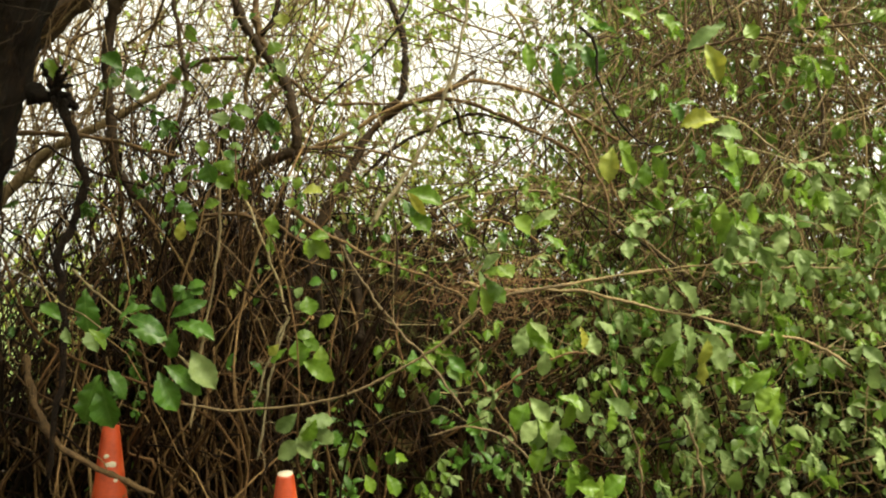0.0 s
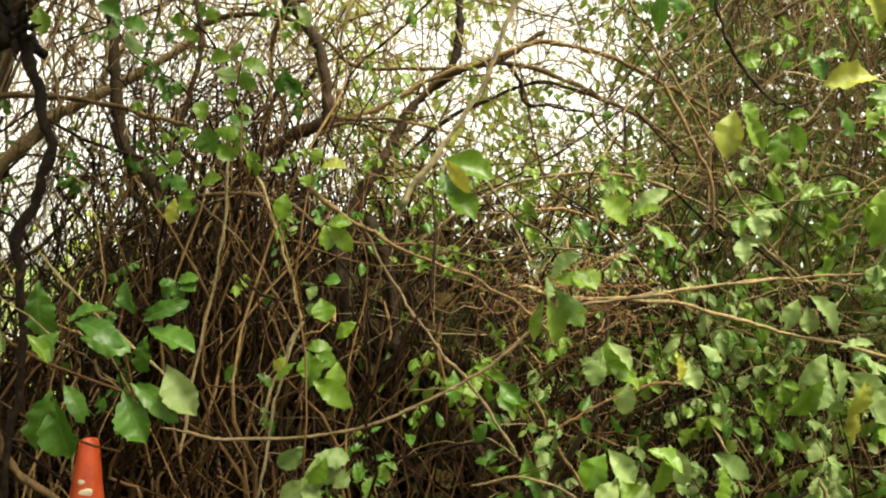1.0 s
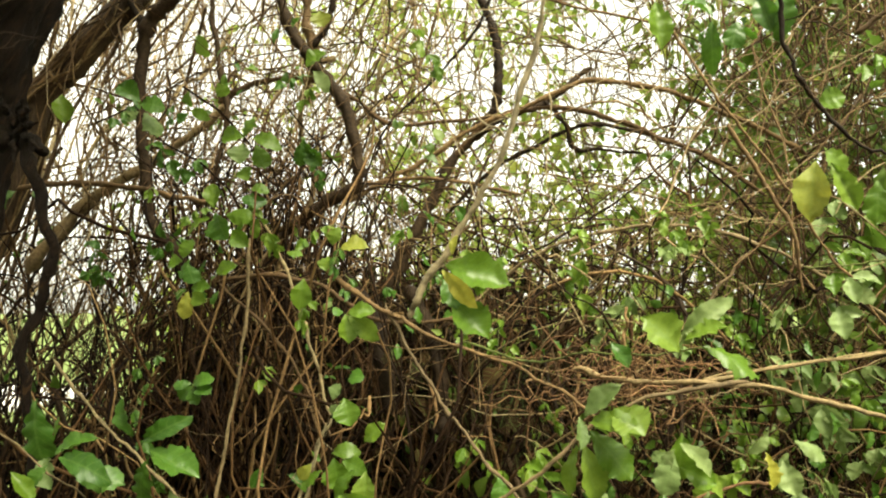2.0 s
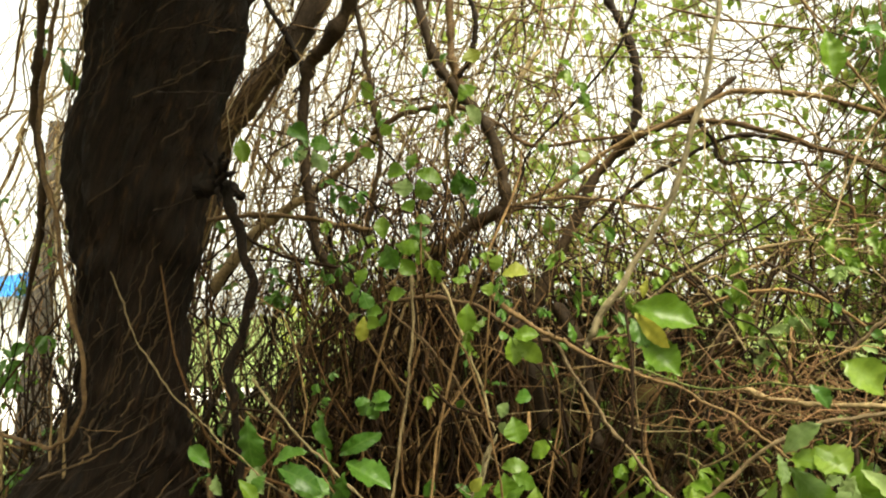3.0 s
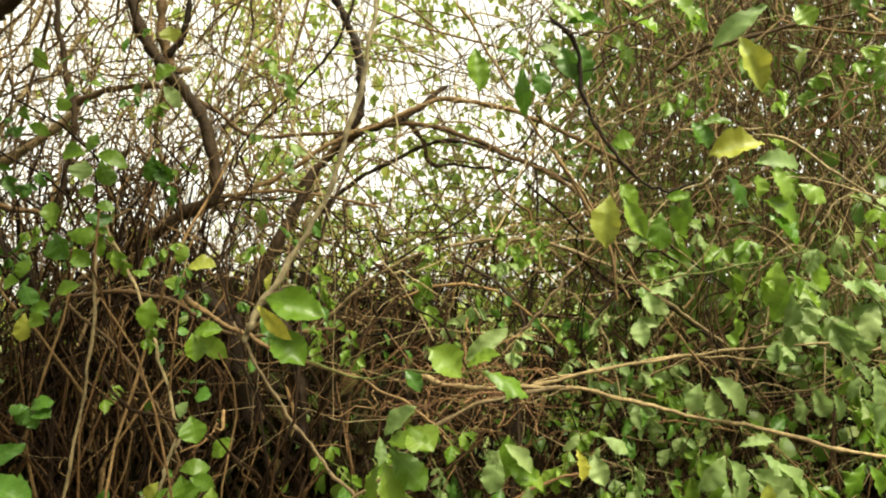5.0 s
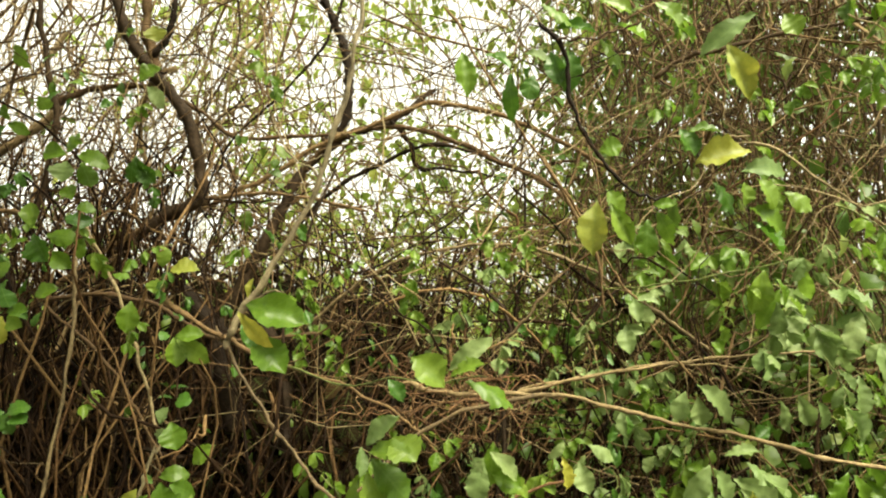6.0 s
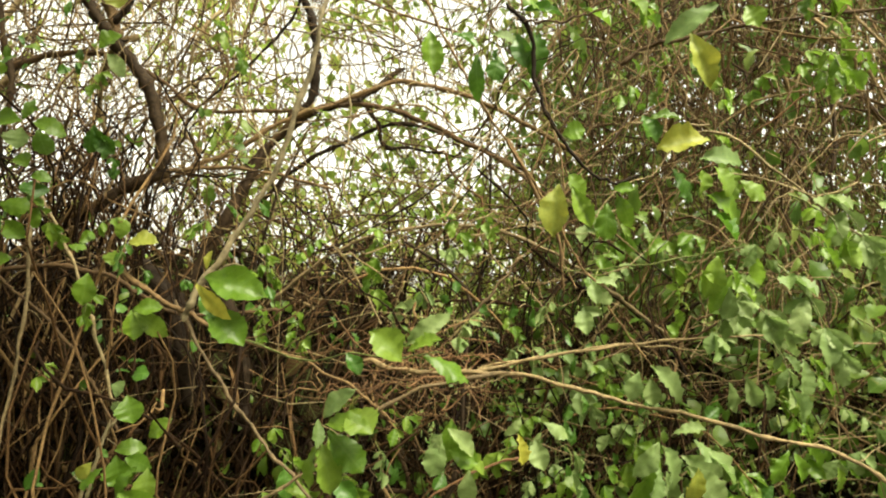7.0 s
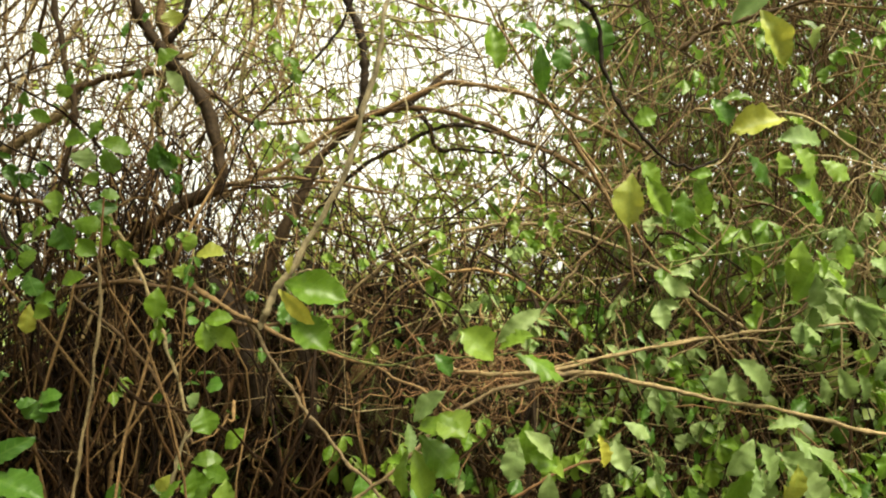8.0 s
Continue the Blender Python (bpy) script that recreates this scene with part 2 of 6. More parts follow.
def thing(name, label, category, at=(0, 0, 0), group="", kind=""):
    e = new(name)
    e.location = at
    e.empty_display_size = 0.05
    return tagged(e, label, category, group, kind)


def leaf_pose(base, tip, toward=(0, -0.75, 0.65), turn=0.0):
    """The pose of a leaf with its base and tip there, its face towards the given way, turned about its midrib; and its length."""
    base, tip = Vector(base), Vector(tip)
    y = (tip - base)
    size = y.length
    y.normalize()
    z = Vector(toward)
    z = (z - y * z.dot(y)).normalized()
    x = y.cross(z)
    m = Matrix((x, y, z)).transposed().to_4x4() @ Matrix.Rotation(radians(turn), 4, "Y")
    return Matrix.Translation(base) @ m @ Matrix.Diagonal((size, size, size, 1))


def leaves_mesh(name, base, along, face, size, mat):
    """Many leaves in one mesh: places (n, 3), the way each points and faces, and its length."""
    y = unit(along)
    z = unit(face - (face * y).sum(-1, keepdims=True) * y)
    x = np.cross(y, z)
    verts, quads, uvs, start = [], [], [], 0
    kind = rng.integers(0, len(FAR), len(base))
    for q, (v, f, uv) in enumerate(FAR):
        pick = np.flatnonzero(kind == q)
        b = base[pick, None] + size[pick, None, None] * (v[:, 0, None] * x[pick, None] + v[:, 1, None] * y[pick, None] + v[:, 2, None] * z[pick, None])
        verts.append(b.reshape(-1, 3))
        quads.append((f[None] + (np.arange(len(pick)) * len(v))[:, None, None]).reshape(-1, 4) + start)
        uvs.append(np.tile(uv, (len(pick), 1)))
        start += len(pick) * len(v)
    return as_mesh(name, np.concatenate(verts), np.concatenate(quads), mat, np.concatenate(uvs))


# ---- ground ----
def ground_sheet():
    g = np.concatenate([np.linspace(-300, -14, 14), np.linspace(-12, 12, 73), np.linspace(14, 300, 14)])
    x, y = np.meshgrid(g, g + 3)
    z = 0.03 * np.sin(1.7 * x + 0.6) * np.cos(1.3 * y) + 0.015 * np.sin(5.1 * x) * np.sin(4.3 * y + 1)
    z *= np.exp(-(x ** 2 + (y - 3) ** 2) / 120)
    n = len(g)
    i = (np.arange(n - 1)[:, None] * n + np.arange(n - 1)).ravel()
    m, nd, l, b = material("grass_and_soil", 0.9, 0.2)
    near = noise_tex(nd, l, 0.8, 5)
    soil = ramp(nd, l, noise_tex(nd, l, 18, 6), [(0.3, (0.022, 0.015, 0.01)), (0.7, (0.075, 0.052, 0.035))])
    grass = ramp(nd, l, noise_tex(nd, l, 30, 6), [(0.3, (0.055, 0.09, 0.022)), (0.7, (0.17, 0.21, 0.065))])
    sep = nd.new("ShaderNodeSeparateXYZ")
    l.new(nd.new("ShaderNodeTexCoord").outputs["Object"], sep.inputs[0])
    edge = nd.new("ShaderNodeMapRange")
    edge.inputs[1].default_value, edge.inputs[2].default_value = 4.6, 5.6
    l.new(sep.outputs[1], edge.inputs[0])
    lawn = nd.new("ShaderNodeMath")
    lawn.operation = "MULTIPLY"
    l.new(edge.outputs[0], lawn.inputs[0])
    l.new(ramp(nd, l, near, [(0.2, (0.6, 0.6, 0.6)), (0.5, (1, 1, 1))]), lawn.inputs[1])
    l.new(mixed(nd, l, soil, grass, lawn.outputs[0]), b.inputs["Base Color"])
    bumped(nd, l, b, noise_tex(nd, l, 40, 6), 0.8, 0.02)
    ob = new("ground", as_mesh("ground", np.stack([x, y, z], -1).reshape(-1, 3), np.stack([i, i + 1, i + n + 1, i + n], -1), m))
    tagged(ob, "dark bare soil under the hedge with grass beyond", "ground", kind="structure")


ground_sheet()


# ---- the old tree ----
def trunk_mesh(name, rows, mat, sides=96, ridges=0.07, seed=1, k=150, fibre=0.02):
    """A trunk from rows (centre, radius): uneven, ridged along its length."""
    g = np.random.default_rng(seed)
    c = smooth_path([r[0] for r in rows], k)
    rad = np.interp(np.linspace(0, 1, k), np.linspace(0, 1, len(rows)), [r[1] for r in rows])
    a = np.arange(sides) * 2 * math.pi / sides
    out = np.zeros((k, sides, 3))
    ph = g.uniform(0, 6.28, 6)
    for i in range(k):
        s = i / k * 6
        lump = 0.05 * np.sin(2 * a + ph[0] + s) + 0.05 * np.sin(3 * a + ph[1] - 1.3 * s) + ridges * np.abs(np.sin(5.5 * a + ph[2] + 0.8 * s)) \
            + 0.5 * ridges * np.sin(11 * a + ph[3] + 1.5 * np.sin(s))
        r = rad[i] * (1 + lump - 0.05) + g.normal(0, 0.0015, sides)
        for q in range(sides):
            w = Vector((math.cos(a[q]) * rad[i], math.sin(a[q]) * rad[i], c[i, 2]))
            turn = a[q] - 0.9 * w.z
            twist = Vector((math.cos(turn) * rad[i] * 38, math.sin(turn) * rad[i] * 38, w.z * 3.2))
            r[q] += fibre * (abs(noise.noise(twist)) * 2 - 0.6) + 0.5 * fibre * noise.noise(twist * 2.3) + 0.8 * fibre * noise.noise(w * 9)
        out[i, :, 0], out[i, :, 1], out[i, :, 2] = c[i, 0] + r * np.cos(a), c[i, 1] + r * np.sin(a), c[i, 2]
    i = np.arange(k - 1)[:, None] * sides + np.arange(sides)
    j = np.arange(k - 1)[:, None] * sides + (np.arange(sides) + 1) % sides
    return as_mesh(name, out.reshape(-1, 3), np.stack([i, j, j + sides, i + sides], -1).reshape(-1, 4), mat)


TRUNK_ROWS = [
    ((-1.860, 2.250, -0.050), 0.420),
    ((-1.850, 2.250, 0.180), 0.350),
    ((-1.820, 2.250, 0.600), 0.290),
    ((-1.790, 2.250, 0.980), 0.255),
    ((-1.725, 2.250, 1.120), 0.195),
    ((-1.690, 2.250, 1.264), 0.154),
    ((-1.680, 2.250, 1.448), 0.148),
    ((-1.679, 2.250, 1.635), 0.162),
    ((-1.672, 2.250, 1.823), 0.193),
    ((-1.672, 2.250, 2.015), 0.211),
    ((-1.632, 2.250, 2.205), 0.209),
    ((-1.585, 2.250, 2.393), 0.217),
    ((-1.550, 2.250, 2.584), 0.235),
    ((-1.547, 2.250, 2.702), 0.239),
    ((-1.417, 2.270, 3.202), 0.250),
    ((-1.217, 2.300, 3.902), 0.230),
    ((-1.047, 2.350, 5.102), 0.180),
]
KNOT = [(-1.340, 2.120, 1.883), (-1.250, 2.120, 1.893), (-1.185, 2.120, 1.848)]
tree = thing("old_tree", "thick dark trunk with peeling stringy bark and clinging vines", "tree", (TRUNK_ROWS[0][0][0], 2.25, 0))
O = Vector(tree.location)
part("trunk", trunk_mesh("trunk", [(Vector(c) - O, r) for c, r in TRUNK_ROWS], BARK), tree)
part("knot", stem_mesh("knot", [Vector(p) - O for p in KNOT], 0.03, 0.012, BARK, 10, 0.01, 0.3), tree, "broken dark stub of a branch")
part("clinging_vine", stem_mesh("clinging_vine", [Vector(KNOT[1]) - O, Vector(KNOT[2]) - O + Vector((0.01, -0.02, -0.08)), Vector(KNOT[2]) - O + Vector((0.035, 0, -0.28)),
     Vector(KNOT[2]) - O + Vector((-0.02, 0, -0.5)), Vector(KNOT[2]) - O + Vector((-0.01, 0.03, -0.8)), Vector(KNOT[2]) - O + Vector((-0.06, 0.05, -1.2))], 0.017, 0.009, BARK, 8, 0.008), tree)


for k, (dx, dz) in enumerate(((0.05, 0.07), (0.09, 0.01), (0.03, -0.08), (-0.02, 0.08), (0.11, -0.05), (0.07, 0.05))):
    p = Vector(KNOT[1]) - O
    part("twig_stub", stem_mesh("twig_stub", [p, p + Vector((dx * 0.5, -0.03, dz * 0.5 + 0.01)), p + Vector((dx, -0.05, dz))], 0.012, 0.004, BARK, 6, 0.004), tree)


def trunk_strands(count, seed, low, high, thick, mat):
    """Loose fibrous strands of bark and dead vine that lie on the trunk."""
    g = np.random.default_rng(seed)
    z = np.array([c[2] for c, _ in TRUNK_ROWS])
    cx = np.array([c[0] for c, _ in TRUNK_ROWS])
    rr = np.array([r for _, r in TRUNK_ROWS])
    k = 14
    z0 = g.uniform(low, high, count)
    span = g.uniform(0.06, 0.42, count) * g.uniform(0.3, 1, count)
    a0 = g.uniform(-2.9, -0.2, count)
    zz = z0[:, None] + span[:, None] * np.linspace(0, 1, k)
    aa = a0[:, None] + g.normal(0.45, 0.3, (count, 1)) * np.linspace(0, 1, k) + g.normal(0, 0.02, (count, k)) \
        + 0.05 * np.sin(np.linspace(0, 1, k) * g.uniform(2, 7, (count, 1)))
    r = np.interp(zz, z, rr) * 1.09 + g.uniform(0.0, 0.025, (count, 1)) + 0.03 * (np.linspace(0, 1, k) ** 3) * g.uniform(0, 1, (count, 1))
    p = np.stack([np.interp(zz, z, cx) + r * np.cos(aa), 2.25 + r * np.sin(aa), zz], -1) - np.array(O)
    rad = taper(count, k, g.uniform(0.001, thick, count), g)
    for i in range(count):
        verts, quads = tube_arrays(p[i:i + 1], rad[i:i + 1], 5)
        part("bark_strand", as_mesh("bark_strand", verts, quads, mat), tree)


def taper(n, k, r, g, tip=0.4):
    s = np.linspace(1, tip, k)[None]
    return r[:, None] * s * (1 + g.normal(0, 0.12, (n, k)).clip(-0.3, 0.4))


trunk_strands(40, 5, 0.5, 2.4, 0.0035, STRAND)
trunk_strands(80, 6, 0.9, 1.55, 0.0045, STRAND)
trunk_strands(30, 9, 2.1, 2.6, 0.003, STRAND)

back_limb = thing("leaning_limb", "thick brown limb wrapped in dead vines behind the trunk", "limb", [(-2.087, 2.750, 1.327), (-1.934, 2.783, 1.785), (-1.847, 2.817, 2.210), (-1.764, 2.850, 2.355), (-1.638, 2.883, 2.521), (-1.525, 2.917, 2.664), (-1.412, 2.950, 2.908)][0])
part("limb", stem_mesh("limb", [Vector(p) - back_limb.location for p in [(-2.087, 2.750, 1.327), (-1.934, 2.783, 1.785), (-1.847, 2.817, 2.210), (-1.764, 2.850, 2.355), (-1.638, 2.883, 2.521), (-1.525, 2.917, 2.664), (-1.412, 2.950, 2.908)]], 0.044, 0.054, LIMB_BARK, 14, 0.006, 0.03), back_limb)


def wrap_vines(host, points, radius, count, seed):
    """Dead vines that cling round a limb."""
    g = np.random.default_rng(seed)
    line = smooth_path([Vector(p) - host.location for p in points], 40)
    for _ in range(count):
        i0, span = int(g.integers(0, 22)), int(g.integers(9, 17))
        a = g.uniform(0, 6.28) + np.linspace(0, g.normal(0, 2.5), span)
        ring = np.stack([np.cos(a), np.sin(a), 0.3 * np.sin(a)], -1) * (radius + g.uniform(0.004, 0.03))
        verts, quads = tube_arrays((line[i0:i0 + span] + ring)[None], taper(1, span, g.uniform(0.002, 0.007, 1), g), 5)
        part("vine", as_mesh("vine", verts, quads, STEM_BROWN), host)


wrap_vines(back_limb, [(-2.087, 2.750, 1.327), (-1.934, 2.783, 1.785), (-1.847, 2.817, 2.210), (-1.764, 2.850, 2.355), (-1.638, 2.883, 2.521), (-1.525, 2.917, 2.664), (-1.412, 2.950, 2.908)], 0.048, 95, 8)

# a bare grey trunk further off
gx, gy = (-5.126, 4.6)
grey_tree = thing("grey_tree", "bare grey trunk of a tree with vines round it", "tree", (gx, gy, 0))
part("trunk", trunk_mesh("trunk", [(Vector((-0.03, 0, -0.05)), 0.2), (Vector((-0.02, 0, 0.5)), 0.14), (Vector((0, 0, 1.3)), 0.105), (Vector((0.03, 0, 1.9)), 0.09),
     (Vector((0.02, 0.1, 3.2)), 0.06)], GREY_BARK, 24, 0.05, 4, 40, 0.006), grey_tree)


# ---- traffic cones ----
def plastic(name, colour, rough, dirt):
    m, n, l, b = material(name, rough, 0.4)
    c = ramp(n, l, noise_tex(n, l, 14, 6), [(0.35, tuple(v * 0.55 for v in colour)), (0.6, colour), (0.78, dirt)])
    l.new(c, b.inputs["Base Color"])
    bumped(n, l, b, noise_tex(n, l, 60, 3), 0.2, 0.002)
    return m


# orange made darker and redder for the shade under the hedge
ORANGE = plastic("faded_shaded_orange", (0.42, 0.055, 0.015), 0.5, (0.5, 0.16, 0.07))
RUBBER = plastic("black_rubber", (0.03, 0.03, 0.03), 0.8, (0.08, 0.07, 0.06))
CREAM = plastic("dirty_cream_plastic", (0.55, 0.48, 0.36), 0.6, (0.4, 0.33, 0.22))


def lathe(name, rows, mat, sides=32):
    a = np.arange(sides) * 2 * math.pi / sides
    v = np.array([[(r * math.cos(t), r * math.sin(t), z) for t in a] for z, r in rows])
    i = np.arange(len(rows) - 1)[:, None] * sides + np.arange(sides)
    j = np.arange(len(rows) - 1)[:, None] * sides + (np.arange(sides) + 1) % sides
    return as_mesh(name, v.reshape(-1, 3), np.stack([i, j, j + sides, i + sides], -1).reshape(-1, 4), mat)


def traffic_cone(at, height, label, lean, mud):
    e = thing("traffic_cone", label, "traffic cone", at, "traffic cones under the hedge")
    e.rotation_euler = (radians(lean), radians(-lean * 0.6), 0.4)
    h, top = height, 0.025
    part("body", lathe("body", [(0.028, 0.125), (0.05, 0.115), (h * 0.5, 0.074), (h - 0.01, top + 0.002), (h, top - 0.002), (h, top - 0.008), (h - 0.05, top - 0.008)], ORANGE), e)
    bm = bmesh.new()
    bmesh.ops.create_cube(bm, size=1, matrix=Matrix.Translation((0, 0, 0.015)) @ Matrix.Diagonal((0.36, 0.36, 0.03, 1)))
    bmesh.ops.bevel(bm, geom=[g for g in bm.edges], offset=0.008, segments=2, affect="EDGES")
    me = bpy.data.meshes.new("base")
    bm.to_mesh(me)
    bm.free()
    me.materials.append(RUBBER)
    part("base", me, e, "black rubber foot")
    if mud:
        for z, a, s in ((h - 0.115, -1.75, 0.014), (h - 0.145, -1.5, 0.02), (h - 0.20, -1.2, 0.012)):
            r = np.interp(z, [0.05, h], [0.115, top]) - 0.004
            bm = bmesh.new()
            bmesh.ops.create_icosphere(bm, subdivisions=2, radius=1)
            me = bpy.data.meshes.new("mud_spot")
            bm.to_mesh(me)
            bm.free()
            me.materials.append(CREAM)
            part("mud_spot", me, e, "pale dried splash of mud", Matrix.Translation((r * math.cos(a), r * math.sin(a), z)) @ Matrix.Diagonal((s, 0.006, s * 0.8, 1)))
    else:
        part("cap", lathe("cap", [(h - 0.022, top + 0.003), (h + 0.002, top - 0.002), (h + 0.002, 0.002)], CREAM), e, "dirty cream tip")
    return e


traffic_cone((-1.168, 2.450, 0.000), 0.790, "faded orange plastic traffic cone with pale mud spots under the leaves", 1.5, True)
traffic_cone((-0.474, 2.200, 0.000), 0.692, "orange traffic cone with a pale tip half hidden by twigs", 4, False)

# ---- beyond the hedge ----
BLUE = plastic("blue_tarpaulin", (0.02, 0.22, 0.62), 0.45, (0.05, 0.30, 0.70))
WALL = plastic("pale_render", (0.62, 0.62, 0.60), 0.85, (0.5, 0.5, 0.47))


def tarpaulin(at):
    """A blue sheet drawn over a low stack, with folds."""
    n = 60
    x, s = np.meshgrid(np.linspace(-2.6, 2.6, n), np.linspace(0, 1, 14))
    z = at[2] + 0.22 - 0.5 * s + 0.04 * np.sin(3 * x + 1) * (1 - s)
    y = 0.05 * np.sin(9 * x + 2 * s) * (0.3 + s) - 0.15 * s
    i = (np.arange(13)[:, None] * n + np.arange(n - 1)).ravel()
    me = as_mesh("sheet", np.stack([x, y, z], -1).reshape(-1, 3), np.stack([i, i + 1, i + n + 1, i + n], -1), BLUE)
    e = thing("covered_stack", "pale stacked blocks under a creased blue tarpaulin", "stack", (at[0] - 1.2, at[1], 0))
    part("sheet", me, e, "creased blue plastic sheet")
    bm = bmesh.new()
    bmesh.ops.create_cube(bm, size=1, matrix=Matrix.Translation((0, 0.75, (at[2] + 0.2) / 2)) @ Matrix.Diagonal((5.0, 1.3, at[2] + 0.2, 1)))
    bmesh.ops.bevel(bm, geom=[g for g in bm.edges], offset=0.05, segments=2, affect="EDGES")
    me = bpy.data.meshes.new("block_stack")
    bm.to_mesh(me)
    bm.free()
    me.materials.append(WALL)
    part("block_stack", me, e)


tarpaulin((-14.555, 11.0, 2.284))


def root_fan(count, seed):
    """Dead aerial roots that spread from the trunk to the ground."""
    g = np.random.default_rng(seed)
    for _ in range(count):
        side = g.choice([-1.0, -1.0, 0.6])
        top = Vector((side * g.uniform(0.1, 0.2), -0.17 - g.uniform(0, 0.05), g.uniform(0.7, 1.25)))
        foot = Vector((side * g.uniform(0.3, 0.75), -0.25 + g.normal(0, 0.12), 0.0))
        mid = top.lerp(foot, 0.5) + Vector((-side * g.uniform(0.02, 0.1), 0, g.uniform(-0.05, 0.1)))
        part("aerial_root", stem_mesh("aerial_root", [top, mid, foot], g.uniform(0.003, 0.009), g.uniform(0.003, 0.008), STEM_BROWN, 6), tree)


root_fan(26, 12)


def yard():
    """A pale concrete yard beyond the grass strip."""
    bm = bmesh.new()
    bmesh.ops.create_cube(bm, size=1, matrix=Matrix.Translation((-17.5, 9.2, 0.0)) @ Matrix.Diagonal((19.0, 5.0, 0.14, 1)))
    bmesh.ops.bevel(bm, geom=[e for e in bm.edges], offset=0.02, segments=1, affect="EDGES")
    me = bpy.data.meshes.new("yard")
    bm.to_mesh(me)
    bm.free()
    m, n, l, b = material("pale_concrete", 0.85, 0.3)
    l.new(ramp(n, l, noise_tex(n, l, 2.5, 6), [(0.3, (0.42, 0.41, 0.38)), (0.7, (0.6, 0.59, 0.56))]), b.inputs["Base Color"])
    me.materials.append(m)
    tagged(new("pavement", me), "pale concrete yard beyond the hedge", "pavement", kind="structure")


yard()


# ---- branches and vines that stand out ----
def vine(name, label, points, r0, r1, mat, category="vine", wobble=0.003):
    """A branch or vine; its stem is a part, leaves may be added to it."""
    at = Vector(points[0])
    e = thing(name, label, category, at)
    me = stem_mesh("stem", [Vector(p) - at for p in points], r0, r1, mat, wobble=wobble)
    part("stem", me, e)
    if r0 > 0.003:
        g = np.random.default_rng(len(points) * 7 + int(1000 * abs(at.x)))
        line = smooth_path([Vector(p) - at for p in points], 24)
        for i in g.choice(np.arange(3, 22), 3, replace=False):
            way = g.normal(0, 1, 3) * (1, 0.6, 1)
            way = way / np.linalg.norm(way) * g.uniform(0.04, 0.16)
            add_shoot(e, [line[i], line[i] + way * 0.5 + g.normal(0, 0.008, 3), line[i] + way], max(0.0011, 0.22 * r0), max(0.0006, 0.1 * r0), mat)
    return e


def add_shoot(host, points, r0, r1, mat):
    """A side twig of a branch, from points relative to it."""
    part("side_twig", stem_mesh("side_twig", points, r0, r1, mat, 5, 0.002), host)


def add_leaf(host, base, tip, mat=LEAF, turn=0.0, toward=(0, -0.75, 0.65), shape=0, wide=1.0):
    """A leaf of a vine on a short stalk."""
    at = host.location
    m = leaf_pose(Vector(base) - at, Vector(tip) - at, toward, turn) @ Matrix.Diagonal((wide, 1, 1, 1))
    return part("leaf", NEAR_MESHES[mat.name][shape % len(NEAR)], host, m=m)


fork_stem = vine("forked_branch", "dark forked branch rising through the hedge", [(-1.185, 2.850, 2.845), (-1.306, 2.864, 2.636), (-1.444, 2.879, 2.506), (-1.475, 2.893, 2.218), (-1.455, 2.907, 1.985), (-1.421, 2.921, 1.777), (-1.299, 2.936, 1.616), (-1.243, 2.950, 1.414)], 0.0270, 0.0210, STEM_DARK, "branch")
fork_arm = vine("branch", "thin dark side branch joining a fork", [(-1.692, 2.850, 2.909), (-1.542, 2.860, 2.669), (-1.446, 2.870, 2.492)], 0.0102, 0.0142, STEM_DARK, "branch")
thin_dark = vine("branch", "thin dark hanging branch", [(-1.246, 2.900, 2.832), (-1.203, 2.900, 2.565), (-1.167, 2.900, 2.375), (-1.130, 2.900, 2.166), (-1.159, 2.900, 1.965), (-1.224, 2.900, 1.757)], 0.0098, 0.0105, STEM_DARK, "branch")
elbow_branch = vine("branch", "dark branch hanging in a curve and bent sharply at its foot", [(-1.022, 2.950, 2.864), (-0.917, 2.956, 2.500), (-0.825, 2.963, 2.359), (-0.708, 2.969, 2.199), (-0.660, 2.975, 2.011), (-0.671, 2.981, 1.893), (-0.804, 2.988, 1.825), (-0.971, 2.994, 1.699), (-1.047, 3.000, 1.501)], 0.0194, 0.0245, STEM_DARK, "branch")
elbow_side = vine("branch", "brown upright side branch", [(-0.860, 2.970, 2.822), (-0.857, 2.970, 2.612), (-0.844, 2.970, 2.472), (-0.805, 2.970, 2.354)], 0.0180, 0.0176, STEM_BROWN, "branch")
elbow_side_two = vine("branch", "crooked dark side branch", [(-0.779, 2.940, 2.771), (-0.741, 2.947, 2.620), (-0.763, 2.953, 2.501), (-0.824, 2.960, 2.399)], 0.0115, 0.0115, STEM_DARK, "branch")
top_dark = vine("branch", "dark bare branch against the sky", [(-0.359, 3.400, 3.016), (-0.281, 3.400, 2.774), (-0.214, 3.400, 2.614), (-0.192, 3.400, 2.439), (-0.213, 3.400, 2.271), (-0.309, 3.400, 2.183)], 0.0164, 0.0191, STEM_DARK, "branch")
thin_diag = vine("branch", "thin dark branch crossing the sky", [(-0.125, 3.000, 2.687), (-0.222, 3.000, 2.456), (-0.361, 3.000, 2.291), (-0.558, 3.000, 2.099), (-0.603, 3.000, 1.989)], 0.0059, 0.0039, STEM_DARK, "branch")
pale_stem = vine("slender_stem", "slender pale grey stem leaning across the hedge", [(0.077, 1.850, 2.161), (0.054, 1.858, 1.994), (0.019, 1.867, 1.870), (-0.020, 1.875, 1.756), (-0.098, 1.883, 1.609), (-0.178, 1.892, 1.495), (-0.203, 1.900, 1.445)], 0.0036, 0.0068, STEM_PALE, "stem")
